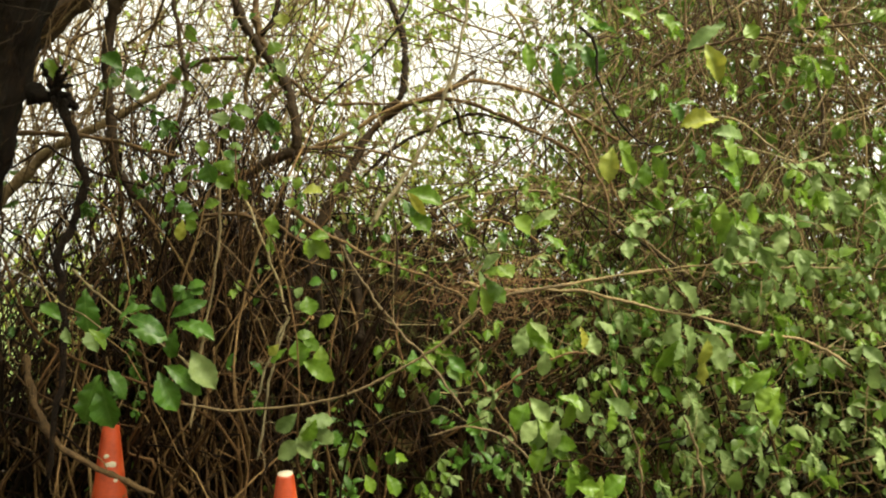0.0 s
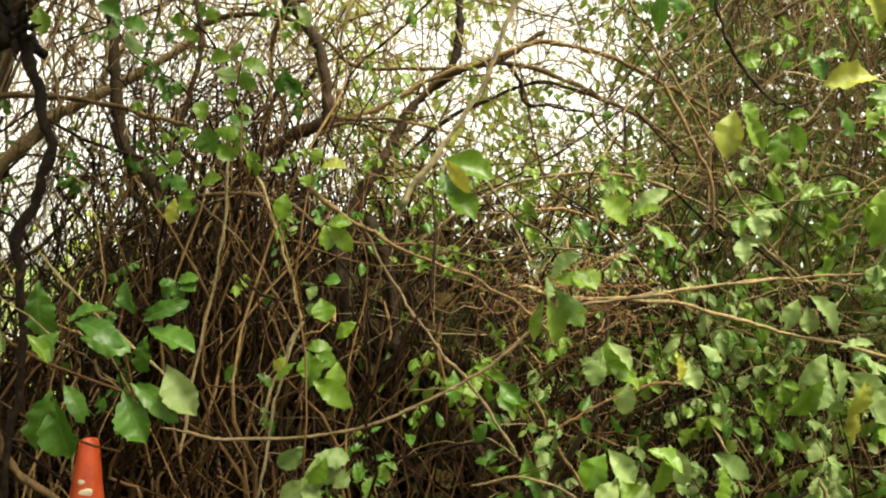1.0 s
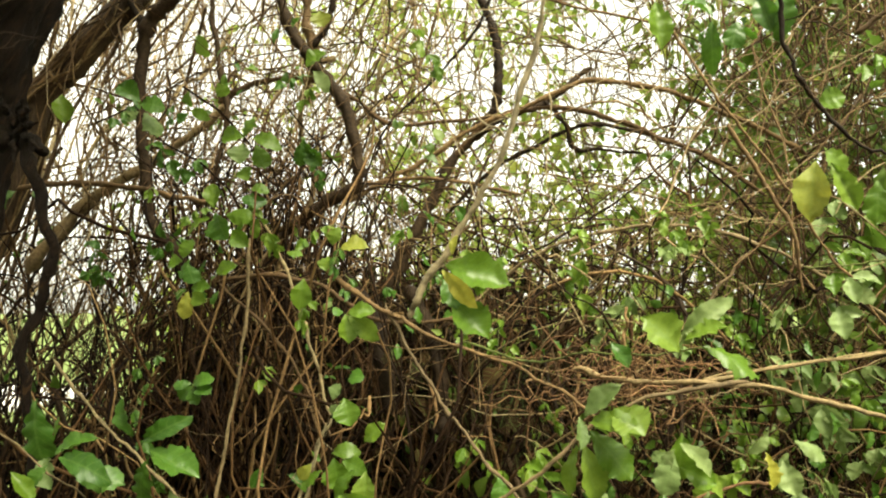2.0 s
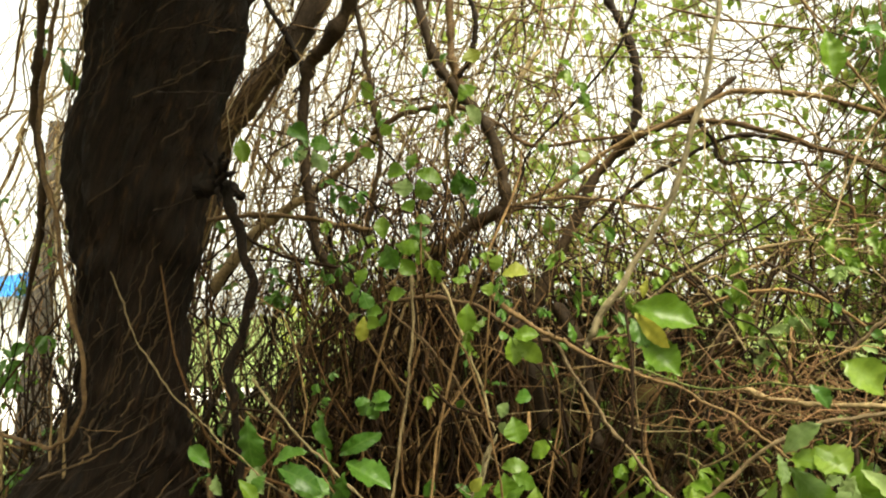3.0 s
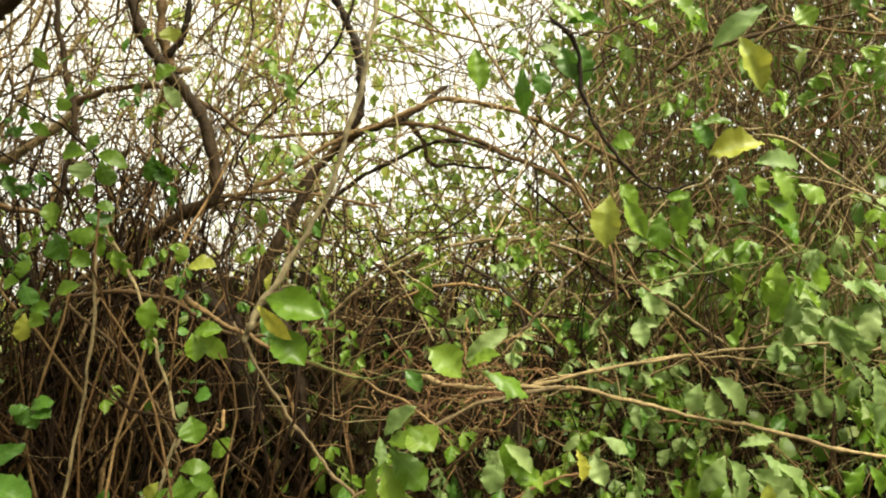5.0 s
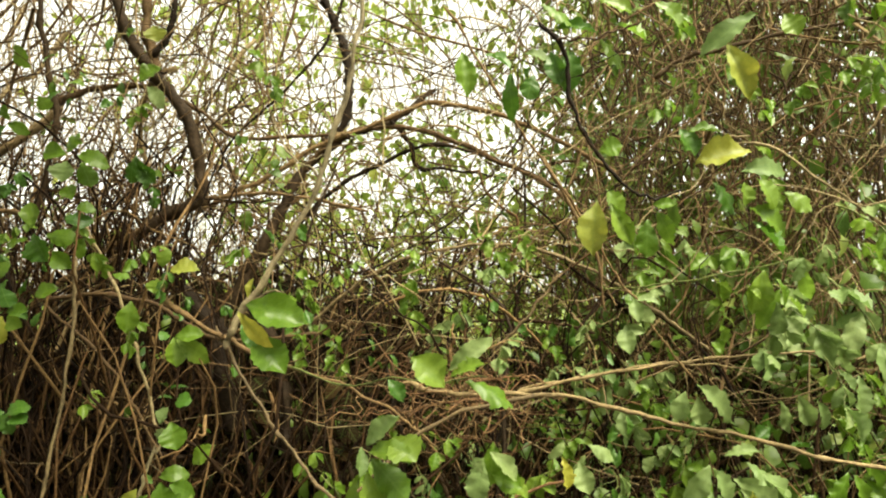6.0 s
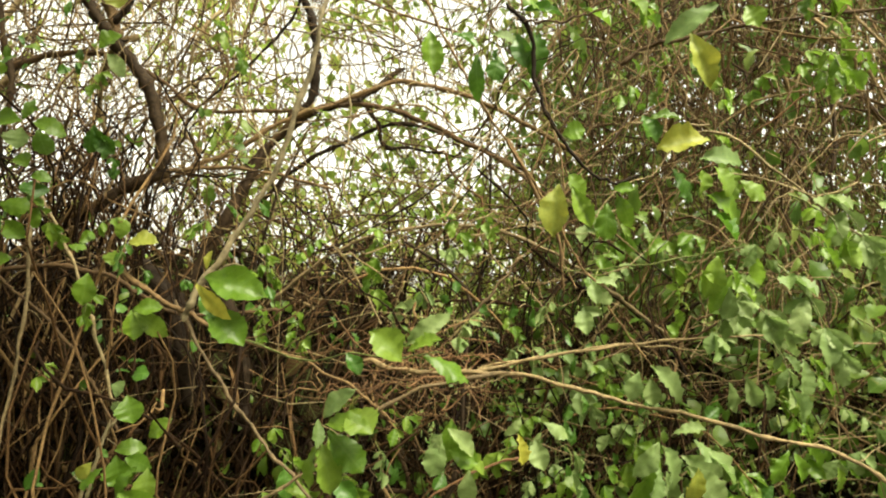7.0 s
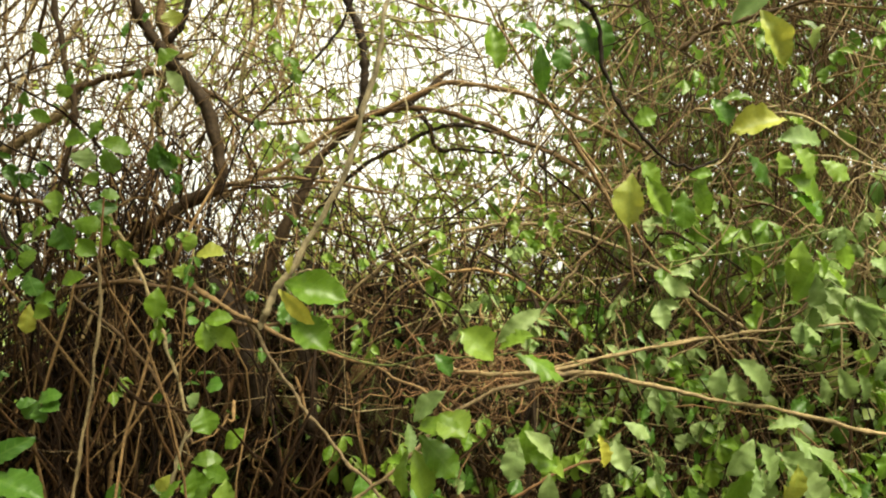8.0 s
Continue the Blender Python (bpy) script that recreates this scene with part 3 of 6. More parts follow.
for shoot in (((0.054, 1.860, 1.994), (0.108, 1.860, 1.987), (0.164, 1.860, 1.985), (0.205, 1.860, 1.953), (0.225, 1.860, 1.909)),
              ((-0.020, 1.875, 1.756), (-0.075, 1.870, 1.800), (-0.110, 1.868, 1.870)), ((-0.150, 1.888, 1.530), (-0.100, 1.870, 1.545), (-0.068, 1.850, 1.525))):
    add_shoot(pale_stem, [Vector(p) - pale_stem.location for p in shoot], 0.0022, 0.0013, STEM_PALE)
arch_a = vine("branch", "thick brown branch arching up to a broken tip", [(-0.592, 3.100, 1.498), (-0.495, 3.133, 1.716), (-0.409, 3.167, 1.893), (-0.332, 3.200, 2.050), (-0.180, 3.233, 2.176), (0.013, 3.267, 2.252), (0.174, 3.300, 2.383)], 0.0260, 0.0110, STEM_DARK, "branch")
arch_b = vine("branch", "long grey-brown branch arching over the hedge", [(-0.724, 3.100, 1.856), (-0.587, 3.111, 1.944), (-0.454, 3.122, 2.000), (-0.257, 3.133, 2.120), (-0.048, 3.144, 2.201), (0.134, 3.156, 2.278), (0.342, 3.167, 2.252), (0.522, 3.178, 2.194), (0.721, 3.189, 2.088), (0.899, 3.200, 1.978)], 0.0096, 0.0090, STEM_BROWN, "branch")
arch_c = vine("branch", "arching brown branch in the thicket", [(-0.413, 3.200, 1.965), (-0.241, 3.186, 2.130), (-0.111, 3.171, 2.186), (0.051, 3.157, 2.184), (0.241, 3.143, 2.129), (0.400, 3.129, 2.046), (0.566, 3.114, 1.958), (0.733, 3.100, 1.822)], 0.0107, 0.0087, STEM_BROWN, "branch")
arch_d = vine("branch", "thin arching branch in the thicket", [(-0.391, 3.250, 1.811), (-0.207, 3.233, 1.980), (-0.014, 3.217, 2.073), (0.149, 3.200, 2.128), (0.336, 3.183, 2.084), (0.510, 3.167, 2.011), (0.655, 3.150, 1.929)], 0.0097, 0.0055, STEM_DARK, "branch")
arch_e = vine("branch", "thin arching branch in the thicket", [(-0.008, 3.200, 2.234), (0.070, 3.200, 2.139), (0.106, 3.200, 2.039), (0.241, 3.200, 2.029), (0.426, 3.200, 1.994)], 0.0092, 0.0044, STEM_DARK, "branch")
arch_f = vine("branch", "thin brown branch reaching over the gap", [(-1.248, 3.050, 2.259), (-1.104, 3.075, 2.336), (-0.911, 3.100, 2.346), (-0.726, 3.125, 2.263), (-0.592, 3.150, 2.171), (-0.348, 3.175, 2.164), (-0.113, 3.200, 2.189)], 0.0136, 0.0055, STEM_BROWN, "branch")
arch_g = vine("branch", "brown branch lying across the hedge", [(-1.242, 2.900, 1.504), (-1.089, 2.933, 1.633), (-0.866, 2.967, 1.793), (-0.672, 3.000, 1.885), (-0.503, 3.033, 1.923), (-0.276, 3.067, 1.904), (-0.078, 3.100, 1.855)], 0.0094, 0.0060, STEM_BROWN, "branch")
side_h = vine("branch", "level brown branch behind the trunk", [(-1.852, 2.750, 1.894), (-1.636, 2.750, 1.905), (-1.429, 2.750, 1.883), (-1.234, 2.750, 1.845), (-1.093, 2.750, 1.809)], 0.0108, 0.0088, STEM_BROWN, "branch")
side_i = vine("branch", "grey-brown bough rising out of the thicket", [(-1.983, 2.950, 1.604), (-1.813, 2.988, 1.834), (-1.641, 3.025, 1.966), (-1.415, 3.062, 2.105), (-1.220, 3.100, 2.281)], 0.0245, 0.0160, STEM_BROWN, "branch")
thick_j = vine("branch", "thick dark leaning branch in the thicket", [(-0.743, 3.000, 1.585), (-0.604, 2.967, 1.448), (-0.556, 2.933, 1.319), (-0.521, 2.900, 1.108)], 0.0322, 0.0316, STEM_DARK, "branch")
thick_k = vine("branch", "dark leaning branch in the thicket", [(-0.483, 3.000, 1.540), (-0.410, 2.983, 1.398), (-0.361, 2.967, 1.241), (-0.344, 2.950, 1.031)], 0.0249, 0.0215, STEM_DARK, "branch")
low_l = vine("branch", "brown branch lying through the thicket", [(-0.975, 2.600, 1.544), (-0.820, 2.620, 1.561), (-0.670, 2.640, 1.532), (-0.506, 2.660, 1.432), (-0.312, 2.680, 1.418), (-0.176, 2.700, 1.432)], 0.0081, 0.0050, STEM_BROWN, "branch")
long_low = vine("branch", "long tan branch reaching out of the hedge", [(0.081, 2.500, 1.299), (0.205, 2.456, 1.278), (0.324, 2.412, 1.279), (0.511, 2.369, 1.273), (0.675, 2.325, 1.234), (0.873, 2.281, 1.192), (1.062, 2.238, 1.147), (1.213, 2.194, 1.117), (1.341, 2.150, 1.038)], 0.0067, 0.0042, STEM_LIGHT, "branch")
long_up = vine("branch", "slender pale tan branch with leafy tip", [(0.370, 2.420, 1.278), (0.560, 2.392, 1.322), (0.760, 2.363, 1.350), (0.897, 2.335, 1.367), (1.074, 2.307, 1.380), (1.189, 2.278, 1.372), (1.370, 2.250, 1.365)], 0.0048, 0.0020, STEM_LIGHT, "branch")
long_mid = vine("twig", "thin greenish twig lying along a branch", [(0.386, 2.440, 1.290), (0.562, 2.405, 1.317), (0.747, 2.370, 1.354), (0.868, 2.335, 1.346), (0.969, 2.300, 1.342)], 0.0033, 0.0015, STEM_LIGHT, "twig")
arch_tan = vine("vine", "long tan vine in a flat arch", [(-0.272, 2.900, 1.441), (-0.103, 2.881, 1.574), (0.047, 2.862, 1.658), (0.252, 2.844, 1.702), (0.456, 2.825, 1.696), (0.639, 2.806, 1.631), (0.783, 2.788, 1.540), (0.942, 2.769, 1.414), (1.061, 2.750, 1.325)], 0.0054, 0.0058, STEM_TAN, "vine")
knee = vine("vine", "vine creeping down to the nest of twigs", [(-0.538, 2.350, 1.567), (-0.450, 2.343, 1.497), (-0.369, 2.336, 1.448), (-0.318, 2.329, 1.425), (-0.197, 2.321, 1.366), (-0.057, 2.314, 1.323), (0.097, 2.307, 1.237), (0.181, 2.300, 1.156)], 0.0081, 0.0025, STEM_BROWN, "vine")
knee_green = vine("vine", "thin green vine with few leaves", [(-0.141, 2.100, 1.390), (-0.003, 2.000, 1.356), (0.086, 1.900, 1.377), (0.194, 1.800, 1.385), (0.277, 1.700, 1.402)], 0.0026, 0.0010, STEM_GREEN, "vine")
diag_tan = vine("vine", "straight tan vine running down to the ground", [(-0.375, 2.350, 1.469), (-0.306, 2.320, 1.352), (-0.220, 2.290, 1.234), (-0.124, 2.260, 1.126), (-0.038, 2.230, 1.043), (0.085, 2.200, 0.875)], 0.0046, 0.0041, STEM_TAN, "vine")
twig_m = vine("vine", "thin reddish tan vine hanging straight", [(-0.872, 2.600, 1.806), (-0.754, 2.555, 1.613), (-0.682, 2.510, 1.472), (-0.614, 2.465, 1.340), (-0.547, 2.420, 1.180)], 0.0047, 0.0046, STEM_TAN, "vine")
stick = vine("stick", "bleached broken stick in the thicket", [(-0.543, 2.420, 1.172), (-0.581, 2.420, 1.091), (-0.619, 2.420, 0.995), (-0.655, 2.420, 0.867)], 0.0040, 0.0041, STEM_PALE, "stick")
upright_n = vine("vine", "upright tan vine in the thicket", [(-0.850, 2.550, 1.670), (-0.837, 2.520, 1.507), (-0.838, 2.490, 1.333), (-0.858, 2.460, 1.115), (-0.876, 2.430, 0.939), (-0.876, 2.400, 0.771)], 0.0046, 0.0053, STEM_TAN, "vine")
upright_o = vine("vine", "tan vine leaning across the thicket", [(-0.975, 2.600, 1.535), (-0.841, 2.575, 1.433), (-0.716, 2.550, 1.313), (-0.635, 2.525, 1.191), (-0.575, 2.500, 1.107)], 0.0054, 0.0036, STEM_BROWN, "vine")
near_thin = vine("vine", "thin bleached vine hanging by the trunk", [(-1.433, 1.920, 1.636), (-1.362, 1.916, 1.488), (-1.235, 1.912, 1.342), (-1.100, 1.908, 1.240), (-0.936, 1.904, 1.141), (-0.799, 1.900, 1.055)], 0.0021, 0.0018, STEM_TAN, "vine")
near_tan = vine("vine", "thin tan vine slanting down", [(-1.237, 2.250, 1.330), (-1.112, 2.213, 1.234), (-0.969, 2.175, 1.141), (-0.812, 2.138, 1.038), (-0.700, 2.100, 0.964)], 0.0036, 0.0040, STEM_TAN, "vine")
loop = vine("vine", "looping tan vine round the trunk foot", [(-1.976, 1.850, 1.261), (-1.846, 1.860, 1.241), (-1.699, 1.870, 1.200), (-1.583, 1.880, 1.188), (-1.503, 1.890, 1.249), (-1.508, 1.900, 1.404), (-1.587, 1.910, 1.589), (-1.648, 1.920, 1.784), (-1.737, 1.930, 2.026), (-1.733, 1.940, 2.269), (-1.682, 1.950, 2.526)], 0.0047, 0.0073, STEM_BROWN, "vine")
hang_a = vine("vine", "twisted hanging vines beside the trunk", [(-1.831, 2.000, 2.599), (-1.892, 2.040, 2.365), (-1.957, 2.080, 2.179), (-1.963, 2.120, 2.017), (-2.020, 2.160, 1.797), (-2.142, 2.200, 1.453)], 0.0143, 0.0093, STEM_BROWN, "vine")
hang_b = vine("vine", "thin dark hanging vine", [(-2.586, 2.300, 2.904), (-2.605, 2.350, 2.476), (-2.625, 2.400, 2.067), (-2.715, 2.450, 1.725), (-2.841, 2.500, 1.347)], 0.0066, 0.0069, STEM_DARK, "vine")
nest_stem = vine("stick", "snapped reddish stick in the thicket", [(0.227, 2.550, 1.460), (0.219, 2.550, 1.389), (0.204, 2.550, 1.293)], 0.0035, 0.0046, STEM_RED, "stick")
stick_w = vine("stick", "bare tan stick sticking up", [(0.541, 2.600, 1.598), (0.475, 2.600, 1.518), (0.417, 2.600, 1.444), (0.334, 2.600, 1.370)], 0.0042, 0.0047, STEM_TAN, "stick")
dark_s = vine("vine", "dark drooping vine with hanging leaves", [(0.404, 1.950, 2.074), (0.454, 1.958, 2.015), (0.469, 1.967, 1.913), (0.505, 1.975, 1.835), (0.576, 1.983, 1.744), (0.631, 1.992, 1.721), (0.693, 2.000, 1.739)], 0.0052, 0.0025, STEM_DARK, "vine")
dark_s_two = vine("twig", "dark side twig in the thicket", [(0.427, 1.950, 2.046), (0.467, 1.950, 2.033), (0.536, 1.950, 2.042), (0.622, 1.950, 2.069)], 0.0029, 0.0021, STEM_DARK, "twig")
brown_t = vine("vine", "thin brown vine hanging across the leaves", [(0.221, 2.200, 2.227), (0.310, 2.214, 2.069), (0.380, 2.229, 1.951), (0.457, 2.243, 1.838), (0.535, 2.257, 1.723), (0.608, 2.271, 1.600), (0.681, 2.286, 1.489), (0.811, 2.300, 1.307)], 0.0034, 0.0025, STEM_BROWN, "vine")
dark_u = vine("branch", "thin dark branch under the leaf roof", [(0.864, 2.700, 2.200), (0.951, 2.660, 2.251), (1.024, 2.620, 2.256), (1.269, 2.580, 2.298), (1.610, 2.540, 2.332), (1.821, 2.500, 2.354)], 0.0085, 0.0036, STEM_DARK, "branch")
green_v = vine("vine", "thin straight green shoot", [(0.622, 2.400, 1.547), (0.724, 2.333, 1.554), (0.874, 2.267, 1.573), (1.046, 2.200, 1.606)], 0.0022, 0.0019, STEM_GREEN, "vine")
black_x = vine("vine", "thin black vine in the thicket", [(-0.106, 2.900, 1.612), (0.044, 2.900, 1.680), (0.195, 2.900, 1.768), (0.329, 2.900, 1.866), (0.425, 2.900, 1.944)], 0.0041, 0.0028, STEM_DARK, "vine")
brown_y = vine("vine", "dead brown vine bundle", [(0.486, 2.500, 1.916), (0.566, 2.500, 1.756), (0.621, 2.500, 1.645), (0.644, 2.500, 1.487)], 0.0068, 0.0034, STEM_BROWN, "vine")
red_z = vine("vine", "long dead reddish vine", [(1.415, 2.600, 2.090), (1.289, 2.667, 1.990), (1.211, 2.733, 1.922), (1.089, 2.800, 1.840)], 0.0031, 0.0034, STEM_RED, "vine")
dead_r = vine("vine", "tan vine slanting in the hedge", [(0.875, 2.600, 1.995), (0.992, 2.550, 1.950), (1.119, 2.500, 1.933), (1.269, 2.450, 1.788), (1.485, 2.400, 1.599)], 0.0037, 0.0033, STEM_TAN, "vine")
low_tan = vine("vine", "curved tan vine low in the hedge", [(-0.842, 2.200, 0.890), (-0.683, 2.206, 0.875), (-0.436, 2.213, 0.895), (-0.262, 2.219, 0.945), (-0.105, 2.225, 1.020), (0.035, 2.231, 1.122), (0.141, 2.238, 1.215), (0.280, 2.244, 1.273), (0.452, 2.250, 1.296)], 0.0038, 0.0050, STEM_TAN, "vine")
low_b = vine("vine", "bleached vine curving to the ground", [(-0.030, 2.200, 0.804), (0.113, 2.175, 0.835), (0.217, 2.150, 0.808), (0.300, 2.125, 0.727), (0.356, 2.100, 0.609)], 0.0037, 0.0034, STEM_TAN, "vine")
low_c = vine("vine", "upright bleached vine in the thicket", [(0.784, 2.150, 0.880), (0.819, 2.150, 0.785), (0.838, 2.150, 0.690), (0.841, 2.150, 0.565)], 0.0046, 0.0052, STEM_TAN, "vine")
low_d = vine("vine", "thin tan vine in the thicket", [(0.548, 2.200, 0.986), (0.609, 2.200, 0.870), (0.653, 2.200, 0.723), (0.665, 2.200, 0.609)], 0.0030, 0.0036, STEM_TAN, "vine")
low_e = vine("stick", "reddish stick in the thicket", [(0.197, 2.400, 0.903), (0.291, 2.400, 0.976), (0.420, 2.400, 1.040), (0.547, 2.400, 1.057)], 0.0040, 0.0040, STEM_RED, "stick")
low_f = vine("stick", "straight brown stick in the thicket", [(0.137, 2.450, 0.980), (0.200, 2.450, 0.857), (0.290, 2.450, 0.726)], 0.0048, 0.0047, STEM_BROWN, "stick")
stick_p = vine("stick", "pale thin stick at the cones", [(-0.530, 2.350, 1.174), (-0.581, 2.350, 1.008), (-0.601, 2.350, 0.842), (-0.625, 2.350, 0.677)], 0.0040, 0.0040, STEM_PALE, "stick")
cone_tw = vine("vine", "dark vine sweeping round the trunk foot", [(-1.347, 2.200, 1.051), (-1.318, 2.200, 0.909), (-1.242, 2.200, 0.769), (-1.113, 2.200, 0.691), (-0.914, 2.200, 0.598)], 0.0102, 0.0083, STEM_BROWN, "vine")
add_leaf(low_b, (0.288, 1.985, 0.896), (0.243, 1.948, 0.844), LEAF_PALE, -22, (-0.37, -0.8, 0.86), 0, 1.17)
add_leaf(low_b, (0.350, 1.984, 0.895), (0.325, 1.952, 0.825), LEAF_PALE, 9, (0.01, -0.8, 0.77), 1, 1.14)
add_leaf(low_b, (0.513, 2.005, 0.942), (0.501, 1.982, 0.861), LEAF, -13, (0.30, -0.8, 0.81), 2, 1.00)
add_leaf(low_b, (0.274, 2.061, 0.933), (0.227, 2.033, 0.860), LEAF, -8, (-0.48, -0.8, 0.31), 0, 1.30)
add_leaf(low_b, (0.385, 2.055, 0.849), (0.366, 2.031, 0.781), LEAF_PALE, -10, (-0.18, -0.8, 0.26), 1, 1.01)
add_leaf(low_b, (0.268, 2.044, 0.826), (0.303, 2.036, 0.760), LEAF, -22, (0.10, -0.8, 0.83), 2, 0.96)
add_leaf(low_b, (0.324, 2.014, 0.810), (0.275, 2.001, 0.744), LEAF, 13, (-0.46, -0.8, 0.25), 0, 1.09)
add_leaf(low_b, (0.325, 2.036, 0.827), (0.407, 2.008, 0.817), LEAF, 14, (0.43, -0.8, 0.30), 1, 1.17)
add_leaf(low_b, (0.301, 2.046, 0.893), (0.296, 2.045, 0.794), LEAF_PALE, -7, (-0.34, -0.8, 0.90), 2, 1.00)
add_leaf(low_b, (0.269, 2.002, 0.957), (0.326, 1.977, 0.897), LEAF_PALE, -8, (-0.37, -0.8, 0.42), 0, 1.09)
add_leaf(low_b, (0.511, 2.066, 0.946), (0.582, 2.030, 0.917), LEAF_PALE, 10, (-0.43, -0.8, 0.76), 1, 1.19)
add_leaf(low_b, (0.300, 2.042, 0.890), (0.356, 2.010, 0.824), LEAF, 13, (-0.23, -0.8, 0.75), 2, 1.04)
add_leaf(low_b, (0.337, 2.037, 0.834), (0.325, 2.017, 0.751), LEAF_PALE, -12, (0.48, -0.8, 0.27), 0, 1.06)
add_leaf(low_b, (0.411, 2.048, 0.965), (0.451, 2.023, 0.885), LEAF_PALE, 20, (0.26, -0.8, 0.41), 1, 1.18)
add_leaf(low_b, (0.354, 2.058, 0.838), (0.371, 2.030, 0.770), LEAF, 12, (0.06, -0.8, 0.75), 2, 1.11)
add_leaf(low_b, (0.357, 2.013, 0.960), (0.429, 1.979, 0.936), LEAF, -18, (0.12, -0.8, 0.49), 0, 1.13)
add_leaf(low_b, (0.385, 1.987, 0.957), (0.394, 1.987, 0.862), LEAF, -22, (-0.04, -0.8, 0.88), 1, 0.97)
add_leaf(low_b, (0.560, 2.021, 0.727), (0.492, 1.992, 0.686), LEAF, 2, (-0.21, -0.8, 0.38), 0, 1.25)
add_leaf(low_b, (0.397, 2.061, 0.738), (0.406, 2.060, 0.652), LEAF, -23, (-0.05, -0.8, 0.81), 2, 1.27)
add_leaf(low_b, (0.457, 2.075, 0.682), (0.480, 2.060, 0.613), LEAF_PALE, -18, (0.08, -0.8, 0.26), 3, 1.18)
add_leaf(low_b, (0.544, 2.090, 0.676), (0.515, 2.055, 0.617), LEAF, 24, (0.09, -0.8, 0.67), 0, 1.08)
add_leaf(low_b, (0.407, 2.017, 0.696), (0.476, 1.993, 0.696), LEAF, -5, (-0.37, -0.8, 0.22), 2, 1.09)
add_leaf(low_b, (0.503, 2.094, 0.706), (0.496, 2.062, 0.624), LEAF, -1, (0.02, -0.8, 0.48), 3, 1.09)
add_leaf(stick_p, (-0.466, 2.217, 0.785), (-0.412, 2.188, 0.731), LEAF_PALE, -3, (-0.14, -0.8, 0.66), 0, 1.01)
add_leaf(stick_p, (-0.472, 2.259, 0.856), (-0.538, 2.244, 0.797), LEAF_PALE, -16, (0.08, -0.8, 0.20), 2, 1.08)
add_leaf(stick_p, (-0.422, 2.232, 0.830), (-0.357, 2.202, 0.769), LEAF_PALE, 23, (-0.15, -0.8, 0.66), 3, 1.10)
add_leaf(stick_p, (-0.445, 2.252, 0.765), (-0.524, 2.215, 0.723), LEAF_PALE, -19, (-0.48, -0.8, 0.34), 0, 1.09)
add_leaf(stick_p, (-0.395, 2.173, 0.854), (-0.430, 2.163, 0.783), LEAF, -24, (0.31, -0.8, 0.29), 2, 1.29)
add_leaf(stick_p, (-0.435, 2.208, 0.845), (-0.349, 2.204, 0.853), LEAF_PALE, -6, (-0.47, -0.8, 0.36), 3, 1.27)
add_leaf(stick_p, (-0.421, 2.200, 0.851), (-0.426, 2.185, 0.758), LEAF_PALE, 11, (0.29, -0.8, 0.63), 0, 1.01)
add_leaf(stick_p, (-0.420, 2.248, 1.084), (-0.478, 2.220, 1.028), LEAF, 22, (0.35, -0.8, 0.47), 1, 1.08)
add_leaf(stick_p, (-0.394, 2.245, 1.083), (-0.392, 2.224, 1.012), LEAF, 16, (0.38, -0.8, 0.31), 2, 1.17)
add_leaf(stick_p, (-0.435, 2.296, 1.107), (-0.494, 2.289, 1.042), LEAF, 1, (-0.18, -0.8, 0.65), 3, 1.16)
add_leaf(stick_p, (-0.450, 2.216, 1.033), (-0.353, 2.179, 1.001), LEAF, 14, (0.07, -0.8, 0.70), 1, 1.20)
add_leaf(low_e, (0.306, 2.268, 1.112), (0.375, 2.249, 1.085), LEAF, 21, (-0.24, -0.8, 0.77), 0, 1.30)
add_leaf(low_e, (0.352, 2.223, 1.076), (0.343, 2.208, 0.998), LEAF_PALE, -20, (-0.35, -0.8, 0.21), 1, 1.28)
add_leaf(low_e, (0.286, 2.233, 1.151), (0.260, 2.199, 1.073), LEAF_PALE, -25, (-0.49, -0.8, 0.24), 3, 1.25)
add_leaf(low_e, (0.332, 2.292, 1.098), (0.401, 2.282, 1.056), LEAF, 1, (0.18, -0.8, 0.76), 0, 1.04)
add_leaf(low_e, (0.314, 2.291, 1.181), (0.308, 2.267, 1.080), LEAF, 15, (0.40, -0.8, 0.43), 1, 1.29)
add_leaf(low_e, (0.542, 2.340, 1.135), (0.504, 2.322, 1.069), LEAF_PALE, 19, (-0.18, -0.8, 0.64), 1, 1.25)
add_leaf(low_e, (0.521, 2.305, 1.129), (0.533, 2.267, 1.063), LEAF_PALE, 10, (-0.19, -0.8, 0.28), 2, 1.11)
add_leaf(low_f, (0.004, 2.338, 0.932), (-0.029, 2.327, 0.877), LEAF_DARK, -20, (-0.15, -0.8, 0.86), 0, 1.01)
add_leaf(low_f, (0.107, 2.305, 0.855), (0.134, 2.299, 0.780), LEAF_DARK, 18, (-0.10, -0.8, 0.42), 2, 1.13)
add_leaf(low_f, (-0.093, 2.325, 1.066), (-0.083, 2.287, 0.997), LEAF_DARK, 16, (0.44, -0.8, 0.65), 3, 1.21)
add_leaf(low_f, (0.029, 2.270, 1.052), (0.083, 2.239, 1.005), LEAF_DARK, -2, (-0.49, -0.8, 0.59), 0, 1.11)
add_leaf(low_f, (-0.080, 2.258, 1.023), (-0.020, 2.249, 1.013), LEAF, -14, (-0.02, -0.8, 0.65), 2, 1.08)
add_leaf(low_f, (-0.063, 2.298, 1.046), (-0.053, 2.263, 0.989), LEAF, 11, (-0.30, -0.8, 0.23), 3, 0.97)
add_leaf(low_f, (-0.005, 2.275, 0.972), (0.039, 2.248, 0.937), LEAF_DARK, 3, (0.02, -0.8, 0.83), 0, 0.99)
